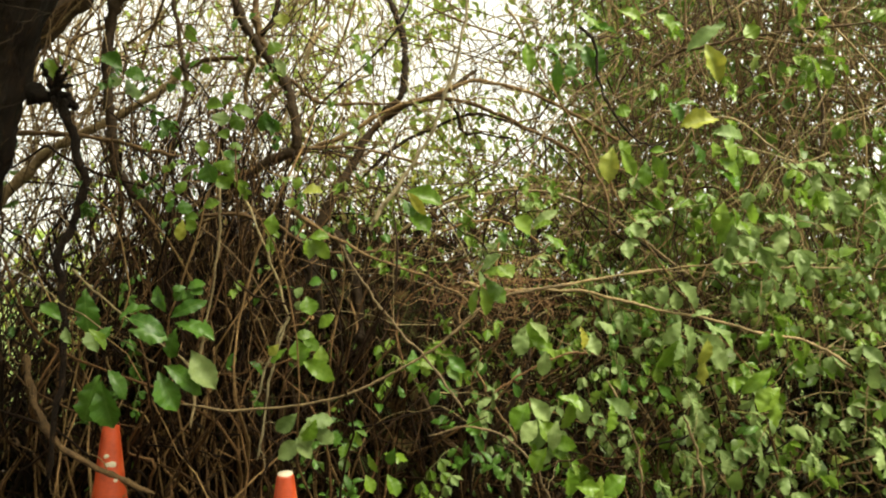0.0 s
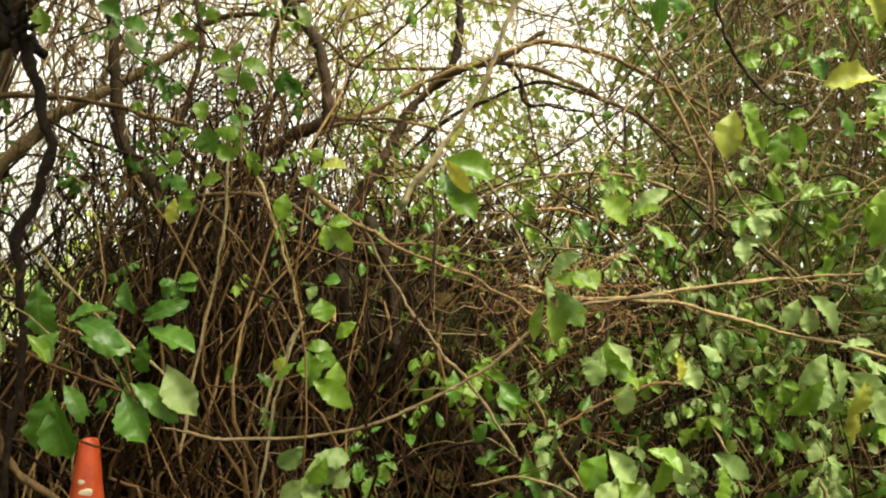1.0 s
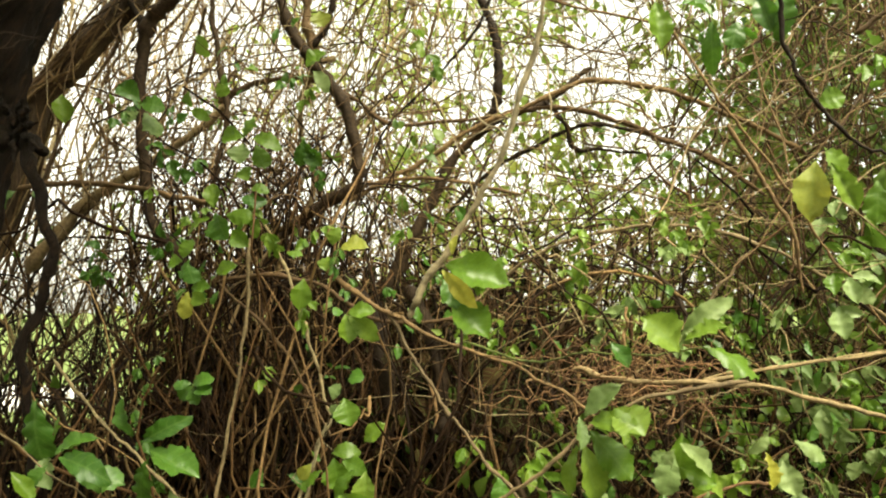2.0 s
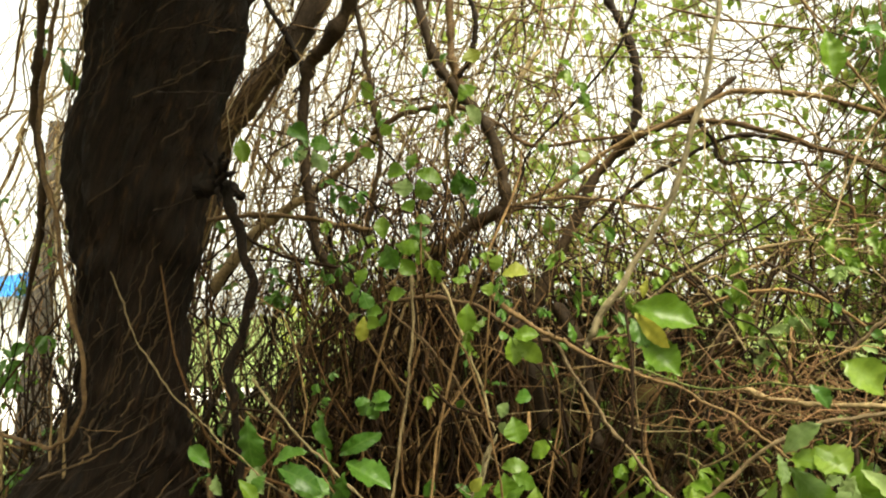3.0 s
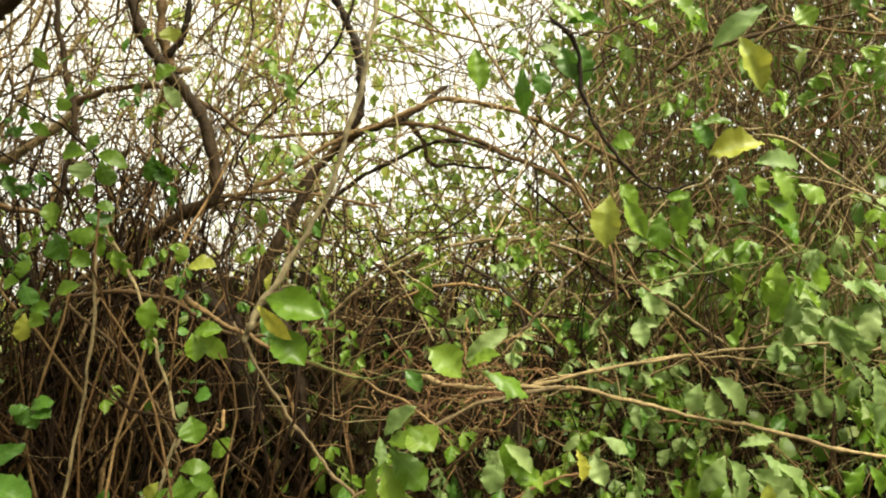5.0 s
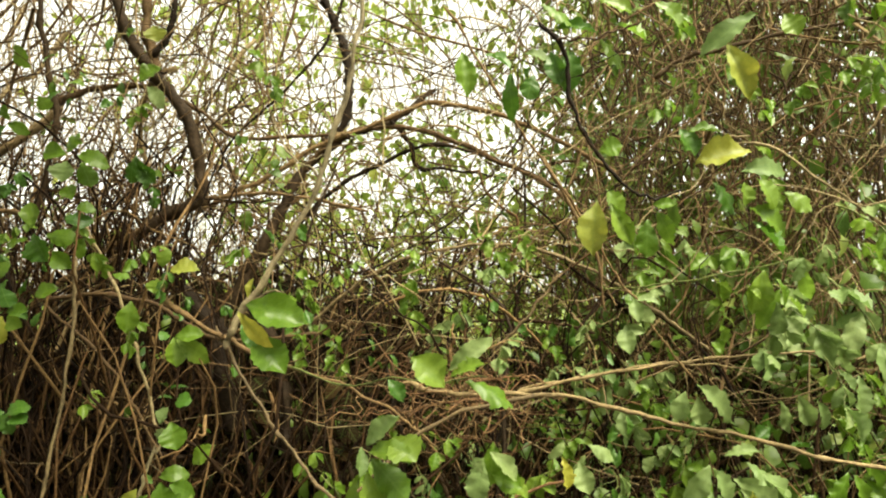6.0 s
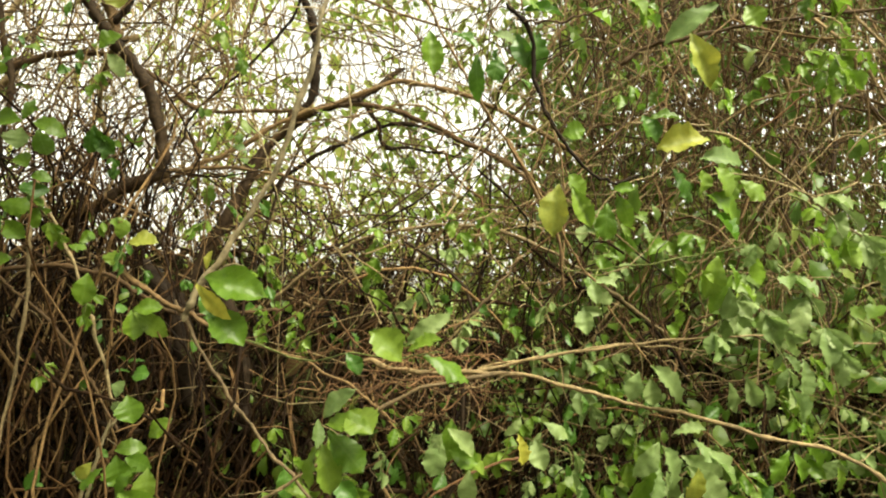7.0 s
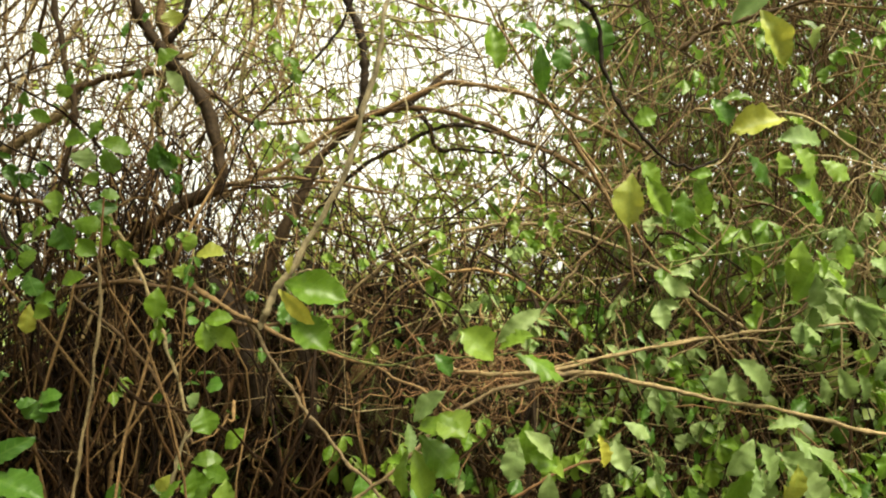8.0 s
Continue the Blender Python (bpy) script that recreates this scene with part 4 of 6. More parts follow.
add_leaf(low_f, (-0.241, 2.335, 0.706), (-0.219, 2.307, 0.655), LEAF, 13, (-0.21, -0.8, 0.49), 1, 1.01)
add_leaf(low_f, (-0.170, 2.276, 0.654), (-0.132, 2.248, 0.592), LEAF, -19, (0.04, -0.8, 0.28), 2, 1.14)
add_leaf(low_f, (-0.184, 2.298, 0.717), (-0.106, 2.282, 0.722), LEAF, -20, (-0.22, -0.8, 0.79), 3, 1.29)
add_leaf(low_f, (-0.145, 2.261, 0.746), (-0.167, 2.259, 0.683), LEAF_DARK, -2, (0.13, -0.8, 0.39), 1, 1.24)
add_leaf(low_f, (-0.241, 2.266, 0.655), (-0.214, 2.248, 0.601), LEAF, -8, (-0.11, -0.8, 0.80), 2, 1.15)
add_leaf(upright_n, (-0.838, 2.322, 1.725), (-0.842, 2.313, 1.790), LEAF, 18, (-0.10, -0.8, 0.79), 0, 1.34)
add_leaf(upright_n, (-0.850, 2.325, 1.699), (-0.919, 2.308, 1.679), LEAF, -5, (-0.14, -0.8, 0.61), 1, 1.31)
add_leaf(upright_n, (-0.822, 2.305, 1.709), (-0.796, 2.304, 1.637), LEAF_DARK, 16, (-0.39, -0.8, 0.79), 2, 1.72)
add_leaf(upright_n, (-0.808, 2.333, 1.707), (-0.741, 2.313, 1.696), LEAF, 14, (-0.36, -0.8, 0.32), 3, 1.38)
add_leaf(upright_n, (-0.792, 2.334, 1.666), (-0.749, 2.323, 1.623), LEAF, 2, (-0.30, -0.8, 0.31), 0, 1.44)
add_leaf(upright_n, (-0.923, 2.320, 1.593), (-0.903, 2.301, 1.635), LEAF, 5, (0.03, -0.8, 0.26), 1, 1.66)
add_leaf(upright_n, (-0.931, 2.335, 1.587), (-0.974, 2.331, 1.579), LEAF, 18, (0.07, -0.8, 0.39), 2, 1.78)
add_leaf(upright_n, (-0.906, 2.317, 1.576), (-0.881, 2.295, 1.534), LEAF_DARK, -2, (-0.04, -0.8, 0.52), 3, 1.76)
add_leaf(upright_n, (-0.836, 2.339, 1.552), (-0.784, 2.332, 1.576), LEAF, 11, (-0.11, -0.8, 0.39), 0, 1.40)
add_leaf(upright_n, (-0.836, 2.335, 1.545), (-0.861, 2.334, 1.529), LEAF, 16, (0.29, -0.8, 0.70), 1, 2.21)
add_leaf(upright_n, (-0.905, 2.336, 1.514), (-0.854, 2.334, 1.518), LEAF, 9, (0.22, -0.8, 0.46), 2, 1.47)
add_leaf(upright_n, (-0.892, 2.300, 1.505), (-0.897, 2.283, 1.438), LEAF_YELLOW, -11, (0.24, -0.8, 0.78), 3, 1.13)
add_leaf(upright_n, (-0.884, 2.306, 1.504), (-0.852, 2.300, 1.475), LEAF, 18, (-0.33, -0.8, 0.36), 0, 1.83)
add_leaf(upright_n, (-0.912, 2.318, 1.511), (-0.936, 2.308, 1.504), LEAF, 14, (0.03, -0.8, 0.72), 1, 2.27)
add_leaf(twig_m, (-0.491, 2.335, 1.610), (-0.422, 2.319, 1.622), LEAF_YELLOW, -8, (-0.23, -0.8, 0.47), 0, 1.47)
add_leaf(twig_m, (-0.519, 2.350, 1.621), (-0.504, 2.327, 1.656), LEAF, 4, (0.21, -0.8, 0.52), 1, 1.81)
add_leaf(twig_m, (-0.525, 2.345, 1.592), (-0.531, 2.329, 1.556), LEAF, 16, (0.02, -0.8, 0.32), 2, 1.85)
add_leaf(twig_m, (-0.637, 2.333, 1.603), (-0.596, 2.325, 1.606), LEAF, -4, (0.23, -0.8, 0.70), 3, 1.47)
add_leaf(twig_m, (-0.595, 2.350, 1.536), (-0.598, 2.329, 1.459), LEAF, -12, (0.18, -0.8, 0.68), 0, 1.23)
add_leaf(upright_o, (-0.880, 2.315, 1.263), (-0.916, 2.303, 1.229), LEAF_DARK, -18, (-0.02, -0.8, 0.52), 0, 1.26)
add_leaf(upright_o, (-0.864, 2.286, 1.268), (-0.820, 2.262, 1.300), LEAF_DARK, -3, (-0.19, -0.8, 0.77), 1, 1.57)
add_leaf(upright_o, (-0.861, 2.288, 1.265), (-0.854, 2.286, 1.218), LEAF_DARK, 20, (0.19, -0.8, 0.69), 2, 1.32)
add_leaf(upright_o, (-0.868, 2.288, 1.271), (-0.902, 2.264, 1.276), LEAF_DARK, 8, (-0.25, -0.8, 0.38), 3, 1.38)
add_leaf(upright_o, (-0.853, 2.285, 1.265), (-0.809, 2.265, 1.257), LEAF_DARK, -4, (-0.17, -0.8, 0.62), 0, 1.67)
add_leaf(arch_g, (-0.448, 2.268, 1.446), (-0.384, 2.265, 1.457), LEAF, -5, (0.37, -0.8, 0.31), 0, 1.26)
add_leaf(arch_g, (-0.453, 2.289, 1.441), (-0.381, 2.286, 1.390), LEAF, 4, (0.06, -0.8, 0.30), 1, 1.23)
add_leaf(arch_g, (-0.461, 2.290, 1.445), (-0.445, 2.276, 1.376), LEAF, -16, (0.17, -0.8, 0.47), 2, 1.26)
add_leaf(arch_g, (-0.456, 2.260, 1.449), (-0.470, 2.239, 1.459), LEAF_DARK, 15, (0.31, -0.8, 0.67), 3, 2.36)
add_leaf(arch_g, (-0.489, 2.282, 1.238), (-0.476, 2.281, 1.277), LEAF_PALE, -16, (0.04, -0.8, 0.25), 0, 1.72)
add_leaf(arch_g, (-0.447, 2.274, 1.290), (-0.417, 2.250, 1.308), LEAF_DARK, -12, (-0.12, -0.8, 0.61), 1, 2.33)
add_leaf(arch_g, (-0.452, 2.258, 1.247), (-0.430, 2.238, 1.187), LEAF, 10, (0.25, -0.8, 0.46), 2, 1.59)
add_leaf(arch_g, (-0.473, 2.264, 1.231), (-0.491, 2.262, 1.205), LEAF_PALE, 16, (0.28, -0.8, 0.74), 3, 2.22)
add_leaf(stick, (-0.415, 2.302, 1.137), (-0.368, 2.283, 1.182), LEAF, -5, (0.20, -0.8, 0.35), 0, 1.18)
add_leaf(stick, (-0.501, 2.309, 1.106), (-0.439, 2.309, 1.124), LEAF, -11, (-0.09, -0.8, 0.34), 1, 1.46)
add_leaf(stick, (-0.485, 2.282, 1.102), (-0.471, 2.275, 1.029), LEAF, -17, (-0.16, -0.8, 0.27), 2, 1.46)
add_leaf(stick, (-0.524, 2.307, 1.065), (-0.581, 2.287, 1.042), LEAF, 17, (-0.12, -0.8, 0.75), 3, 1.21)
add_leaf(stick, (-0.552, 2.308, 1.080), (-0.580, 2.294, 1.043), LEAF_YELLOW, -12, (0.25, -0.8, 0.56), 0, 1.22)
add_leaf(stick, (-0.466, 2.290, 1.094), (-0.411, 2.277, 1.080), LEAF, 16, (0.10, -0.8, 0.74), 1, 1.58)
add_leaf(elbow_branch, (-0.687, 2.568, 2.184), (-0.634, 2.566, 2.235), LEAF, -11, (0.35, -0.8, 0.46), 0, 1.72)
add_leaf(elbow_branch, (-0.660, 2.560, 2.167), (-0.611, 2.554, 2.119), LEAF_PALE, 1, (0.30, -0.8, 0.30), 1, 1.41)
add_leaf(elbow_branch, (-0.635, 2.540, 2.341), (-0.621, 2.534, 2.293), LEAF_YELLOW, 12, (0.14, -0.8, 0.71), 2, 2.08)
add_leaf(elbow_branch, (-0.683, 2.536, 1.947), (-0.698, 2.531, 1.879), LEAF_DARK, -15, (-0.08, -0.8, 0.38), 3, 1.13)
add_leaf(elbow_branch, (-0.677, 2.556, 1.935), (-0.640, 2.553, 1.878), LEAF_DARK, 20, (0.00, -0.8, 0.27), 0, 1.44)
add_leaf(elbow_branch, (-0.685, 2.548, 1.958), (-0.661, 2.539, 1.891), LEAF_DARK, 3, (-0.35, -0.8, 0.40), 1, 1.19)
add_leaf(fork_stem, (-1.270, 2.606, 2.126), (-1.340, 2.584, 2.195), LEAF_DARK, 1, (0.19, -0.8, 0.44), 0, 1.25)
add_leaf(fork_stem, (-1.253, 2.586, 2.112), (-1.183, 2.569, 2.112), LEAF_DARK, 19, (0.06, -0.8, 0.72), 1, 1.95)
add_leaf(fork_stem, (-1.261, 2.590, 2.089), (-1.292, 2.574, 2.057), LEAF_PALE, 2, (-0.15, -0.8, 0.46), 2, 2.33)
add_leaf(fork_stem, (-1.256, 2.612, 2.093), (-1.196, 2.604, 2.032), LEAF_PALE, -17, (0.10, -0.8, 0.79), 3, 1.58)
add_leaf(fork_stem, (-1.573, 2.618, 2.177), (-1.549, 2.606, 2.085), LEAF, -20, (0.09, -0.8, 0.68), 0, 1.19)
add_leaf(thin_dark, (-0.960, 2.404, 2.028), (-0.969, 2.385, 2.068), LEAF, -12, (-0.23, -0.8, 0.37), 0, 1.92)
add_leaf(thin_dark, (-0.951, 2.386, 2.013), (-0.904, 2.385, 1.997), LEAF, 20, (0.22, -0.8, 0.42), 1, 1.54)
add_leaf(thin_dark, (-0.978, 2.418, 2.015), (-1.007, 2.409, 1.988), LEAF_DARK, -2, (-0.10, -0.8, 0.71), 2, 1.97)
add_leaf(thin_dark, (-0.800, 2.406, 1.935), (-0.783, 2.393, 1.989), LEAF, 5, (-0.33, -0.8, 0.30), 3, 1.92)
add_leaf(thin_dark, (-0.791, 2.387, 1.927), (-0.855, 2.376, 1.938), LEAF, -11, (-0.14, -0.8, 0.53), 0, 1.45)
add_leaf(thin_dark, (-0.765, 2.390, 1.925), (-0.690, 2.373, 1.918), LEAF, 1, (0.25, -0.8, 0.55), 1, 1.42)
add_leaf(thin_dark, (-0.793, 2.390, 1.911), (-0.798, 2.371, 1.856), LEAF_PALE, 18, (0.27, -0.8, 0.26), 2, 1.83)
add_leaf(thin_dark, (-0.766, 2.414, 1.912), (-0.738, 2.391, 1.854), LEAF, -8, (-0.25, -0.8, 0.64), 3, 1.52)
add_leaf(thin_dark, (-0.781, 2.399, 1.809), (-0.800, 2.397, 1.848), LEAF, -12, (0.09, -0.8, 0.70), 0, 1.95)
add_leaf(thin_dark, (-0.777, 2.409, 1.786), (-0.734, 2.408, 1.796), LEAF, -4, (0.01, -0.8, 0.59), 1, 2.05)
add_leaf(thin_dark, (-0.777, 2.417, 1.777), (-0.757, 2.399, 1.733), LEAF_DARK, -19, (0.14, -0.8, 0.73), 2, 2.32)
add_leaf(thin_dark, (-0.877, 2.396, 2.090), (-0.856, 2.392, 2.056), LEAF, 15, (-0.11, -0.8, 0.72), 3, 2.03)
add_leaf(thin_dark, (-0.803, 2.402, 2.125), (-0.761, 2.401, 2.128), LEAF, -16, (0.33, -0.8, 0.69), 0, 1.95)
add_leaf(thin_dark, (-0.935, 2.382, 2.227), (-0.912, 2.363, 2.173), LEAF, 9, (-0.36, -0.8, 0.44), 1, 1.85)
add_leaf(knee_green, (-0.092, 1.662, 1.519), (-0.003, 1.637, 1.498), LEAF, -1, (-0.13, -0.8, 0.32), 0, 1.09)
add_leaf(knee_green, (-0.084, 1.600, 1.509), (-0.044, 1.585, 1.463), LEAF_YELLOW, 0, (-0.27, -0.8, 0.32), 1, 0.87)
add_leaf(knee_green, (-0.084, 1.667, 1.472), (-0.030, 1.646, 1.421), LEAF, 7, (-0.04, -0.8, 0.69), 2, 1.17)
add_leaf(knee_green, (-0.096, 1.665, 1.500), (-0.073, 1.638, 1.468), LEAF_DARK, -8, (-0.06, -0.8, 0.50), 3, 1.23)
add_leaf(knee_green, (-0.072, 1.607, 1.529), (-0.066, 1.601, 1.555), LEAF_YELLOW, 13, (-0.14, -0.8, 0.65), 0, 0.82)
add_leaf(knee_green, (0.208, 1.550, 1.404), (0.176, 1.528, 1.447), LEAF, 2, (0.22, -0.8, 0.39), 0, 1.44)
add_leaf(knee_green, (0.213, 1.569, 1.424), (0.258, 1.543, 1.467), LEAF_PALE, -6, (0.12, -0.8, 0.30), 1, 0.80)
add_leaf(knee_green, (0.216, 1.560, 1.417), (0.258, 1.544, 1.438), LEAF, -14, (-0.18, -0.8, 0.43), 2, 0.98)
add_leaf(knee_green, (0.236, 1.567, 1.410), (0.301, 1.554, 1.391), LEAF, -11, (0.12, -0.8, 0.48), 3, 1.00)
add_leaf(knee_green, (0.131, 1.567, 1.414), (0.153, 1.556, 1.389), LEAF_DARK, -10, (-0.11, -0.8, 0.62), 0, 1.27)
add_leaf(knee_green, (0.098, 1.590, 1.322), (0.135, 1.573, 1.364), LEAF_PALE, 14, (-0.29, -0.8, 0.67), 0, 0.95)
add_leaf(knee_green, (0.102, 1.580, 1.315), (0.154, 1.554, 1.330), LEAF, -8, (-0.08, -0.8, 0.68), 1, 1.13)
add_leaf(knee_green, (0.134, 1.588, 1.332), (0.166, 1.559, 1.310), LEAF, -7, (-0.16, -0.8, 0.60), 2, 1.88)
add_leaf(knee_green, (0.104, 1.594, 1.304), (0.153, 1.572, 1.255), LEAF, 2, (-0.02, -0.8, 0.39), 3, 1.16)
add_leaf(knee_green, (0.096, 1.593, 1.286), (0.115, 1.586, 1.216), LEAF, -10, (0.08, -0.8, 0.45), 0, 1.01)
add_leaf(knee_green, (0.088, 1.597, 1.283), (0.065, 1.587, 1.224), LEAF, 6, (-0.07, -0.8, 0.62), 1, 0.87)
add_leaf(knee_green, (0.091, 1.587, 1.321), (0.094, 1.564, 1.288), LEAF_PALE, -11, (0.26, -0.8, 0.70), 2, 0.86)
add_leaf(dark_s, (0.527, 2.033, 1.721), (0.503, 2.008, 1.617), LEAF_YELLOW, 3, (-0.21, -0.8, 0.59), 0, 1.00)
add_leaf(dark_s, (0.552, 2.058, 1.750), (0.591, 2.043, 1.699), LEAF, -2, (-0.01, -0.8, 0.68), 1, 1.51)
add_leaf(dark_s, (0.557, 2.046, 1.718), (0.595, 2.031, 1.630), LEAF, 2, (-0.30, -0.8, 0.47), 2, 0.76)
add_leaf(dark_s, (0.636, 2.053, 1.683), (0.623, 2.025, 1.613), LEAF, 3, (-0.10, -0.8, 0.70), 3, 1.21)
add_leaf(dark_s, (0.645, 2.043, 1.712), (0.680, 2.017, 1.714), LEAF, 12, (-0.21, -0.8, 0.46), 0, 1.31)
add_leaf(dark_s, (0.653, 2.040, 1.699), (0.671, 2.013, 1.640), LEAF, 10, (-0.22, -0.8, 0.51), 1, 1.16)
add_leaf(dark_s, (0.537, 2.044, 1.827), (0.582, 2.027, 1.838), LEAF, 10, (0.03, -0.8, 0.34), 2, 1.71)
add_leaf(dark_s, (0.448, 2.009, 2.084), (0.535, 1.997, 2.084), LEAF_DARK, -2, (-0.27, -0.8, 0.30), 0, 0.71)
add_leaf(dark_s, (0.468, 1.993, 2.033), (0.489, 1.979, 1.954), LEAF_DARK, -2, (0.26, -0.8, 0.66), 1, 1.24)
add_leaf(dark_s, (0.571, 2.000, 2.086), (0.632, 1.983, 2.053), LEAF, -14, (0.22, -0.8, 0.43), 2, 1.38)
add_leaf(dark_s, (0.537, 2.007, 2.058), (0.592, 1.992, 2.003), LEAF, 5, (0.06, -0.8, 0.59), 3, 0.88)
add_leaf(dark_s, (0.434, 2.000, 2.030), (0.448, 1.978, 1.957), LEAF_DARK, 8, (-0.30, -0.8, 0.32), 0, 0.94)
add_leaf(dark_s, (0.351, 1.992, 1.983), (0.342, 1.981, 1.895), LEAF_DARK, 6, (-0.18, -0.8, 0.32), 1, 0.94)
add_leaf(dark_s, (0.252, 1.993, 2.030), (0.261, 1.973, 1.938), LEAF, -10, (-0.09, -0.8, 0.45), 2, 0.89)
add_leaf(dark_s, (0.398, 1.998, 1.980), (0.381, 1.976, 1.937), LEAF_DARK, 11, (0.17, -0.8, 0.68), 3, 1.64)
add_leaf(dark_s, (0.299, 1.997, 2.026), (0.353, 1.974, 2.002), LEAF_DARK, -13, (0.19, -0.8, 0.39), 0, 1.00)
add_leaf(dark_s, (0.382, 2.009, 2.030), (0.433, 1.991, 2.029), LEAF_PALE, -5, (0.14, -0.8, 0.51), 1, 1.03)
add_leaf(dark_s, (0.535, 1.996, 2.138), (0.601, 1.978, 2.107), LEAF, 7, (-0.27, -0.8, 0.51), 2, 1.13)
add_leaf(dark_s, (0.417, 1.999, 2.131), (0.483, 1.974, 2.097), LEAF, -13, (-0.29, -0.8, 0.52), 3, 1.02)
add_leaf(dark_s, (0.655, 2.000, 2.130), (0.708, 1.980, 2.080), LEAF, 0, (0.01, -0.8, 0.53), 0, 1.32)
add_leaf(dark_u, (0.876, 2.178, 2.106), (0.923, 2.157, 1.980), LEAF_YELLOW, 7, (-0.15, -0.8, 0.52), 0, 0.92)
add_leaf(dark_u, (0.958, 2.204, 2.189), (0.837, 2.194, 2.131), LEAF_PALE, -13, (0.15, -0.8, 0.68), 1, 1.01)
add_leaf(dark_u, (1.021, 2.195, 2.183), (1.046, 2.179, 2.129), LEAF, 14, (-0.14, -0.8, 0.32), 2, 1.66)
add_leaf(dark_u, (0.936, 2.216, 1.858), (0.813, 2.205, 1.857), LEAF_YELLOW, -6, (-0.20, -0.8, 0.58), 0, 1.05)
add_leaf(dark_u, (0.921, 2.244, 1.817), (1.041, 2.237, 1.845), LEAF_PALE, 10, (-0.18, -0.8, 0.57), 1, 0.92)
add_leaf(dark_u, (0.780, 2.250, 1.925), (0.814, 2.231, 1.860), LEAF_DARK, -9, (-0.14, -0.8, 0.50), 2, 1.43)
add_leaf(dark_u, (0.859, 2.260, 1.794), (0.925, 2.250, 1.730), LEAF_DARK, -1, (0.14, -0.8, 0.40), 3, 1.27)
add_leaf(dark_u, (0.921, 2.243, 1.729), (0.934, 2.230, 1.785), LEAF, 13, (0.26, -0.8, 0.45), 0, 1.23)
add_leaf(dark_u, (0.935, 2.242, 1.729), (1.047, 2.237, 1.691), LEAF, -12, (-0.26, -0.8, 0.39), 1, 1.08)
add_leaf(dark_u, (0.944, 2.248, 1.695), (1.013, 2.228, 1.624), LEAF_DARK, -12, (0.23, -0.8, 0.40), 2, 1.08)
add_leaf(dark_u, (1.026, 2.253, 1.766), (1.081, 2.225, 1.727), LEAF, 14, (-0.24, -0.8, 0.64), 3, 1.34)
add_leaf(dark_u, (0.800, 2.248, 1.917), (0.868, 2.223, 1.926), LEAF, -9, (0.08, -0.8, 0.50), 0, 1.02)
add_leaf(dark_u, (0.957, 2.241, 1.798), (1.008, 2.217, 1.746), LEAF, -5, (0.19, -0.8, 0.49), 1, 1.57)
add_leaf(green_v, (0.963, 2.186, 1.557), (0.983, 2.167, 1.497), LEAF, -17, (0.31, -0.8, 0.95), 0, 0.87)
add_leaf(green_v, (0.988, 2.226, 1.532), (0.934, 2.215, 1.454), LEAF, 12, (0.21, -0.8, 0.61), 1, 1.02)
add_leaf(green_v, (0.993, 2.209, 1.518), (1.027, 2.185, 1.472), LEAF, -10, (0.20, -0.8, 0.98), 2, 1.02)
add_leaf(green_v, (0.969, 2.202, 1.504), (0.981, 2.199, 1.413), LEAF_PALE, -0, (-0.12, -0.8, 0.84), 3, 1.02)
add_leaf(green_v, (0.944, 2.204, 1.578), (0.916, 2.199, 1.478), LEAF, 6, (0.10, -0.8, 0.55), 0, 1.07)
add_leaf(green_v, (1.036, 2.209, 1.586), (1.040, 2.206, 1.508), LEAF, 19, (-0.29, -0.8, 0.63), 1, 1.03)
add_leaf(green_v, (0.903, 2.206, 1.544), (0.927, 2.189, 1.514), LEAF, 6, (-0.03, -0.8, 0.62), 2, 0.89)
add_leaf(near_tan, (-1.030, 1.827, 1.177), (-1.081, 1.815, 1.229), LEAF_DARK, -7, (0.14, -0.8, 0.96), 0, 0.89)
add_leaf(near_tan, (-1.061, 1.864, 1.154), (-1.116, 1.842, 1.134), LEAF_DARK, 15, (0.04, -0.8, 0.96), 1, 0.94)
add_leaf(near_tan, (-1.029, 1.845, 1.161), (-1.016, 1.838, 1.116), LEAF_PALE, 12, (-0.02, -0.8, 0.60), 2, 0.89)
add_leaf(near_tan, (-0.893, 1.863, 1.215), (-0.887, 1.845, 1.250), LEAF, 9, (-0.09, -0.8, 0.72), 3, 0.89)
add_leaf(near_tan, (-0.892, 1.863, 1.185), (-0.818, 1.862, 1.226), LEAF_DARK, -1, (0.21, -0.8, 0.82), 0, 0.87)
add_leaf(near_tan, (-0.858, 1.834, 1.187), (-0.758, 1.809, 1.180), LEAF_DARK, 6, (0.30, -0.8, 0.93), 1, 0.96)
add_leaf(near_tan, (-0.915, 1.874, 1.162), (-0.936, 1.852, 1.124), LEAF_DARK, -7, (-0.10, -0.8, 0.49), 2, 0.95)
add_leaf(near_tan, (-0.872, 1.877, 1.152), (-0.772, 1.874, 1.140), LEAF_DARK, 3, (-0.31, -0.8, 0.49), 3, 1.01)
add_leaf(near_tan, (-0.960, 1.834, 1.156), (-0.907, 1.833, 1.109), LEAF, -15, (0.12, -0.8, 0.77), 0, 0.85)
add_leaf(hang_b, (-1.994, 2.184, 2.407), (-2.075, 2.155, 2.396), LEAF_DARK, -12, (0.05, -0.8, 0.68), 0, 1.05)
add_leaf(hang_b, (-1.995, 2.206, 2.406), (-1.931, 2.183, 2.288), LEAF_DARK, 2, (-0.25, -0.8, 0.55), 1, 0.87)
add_leaf(hang_b, (-2.149, 2.220, 2.503), (-2.070, 2.216, 2.525), LEAF_DARK, -21, (0.37, -0.8, 0.56), 2, 1.07)
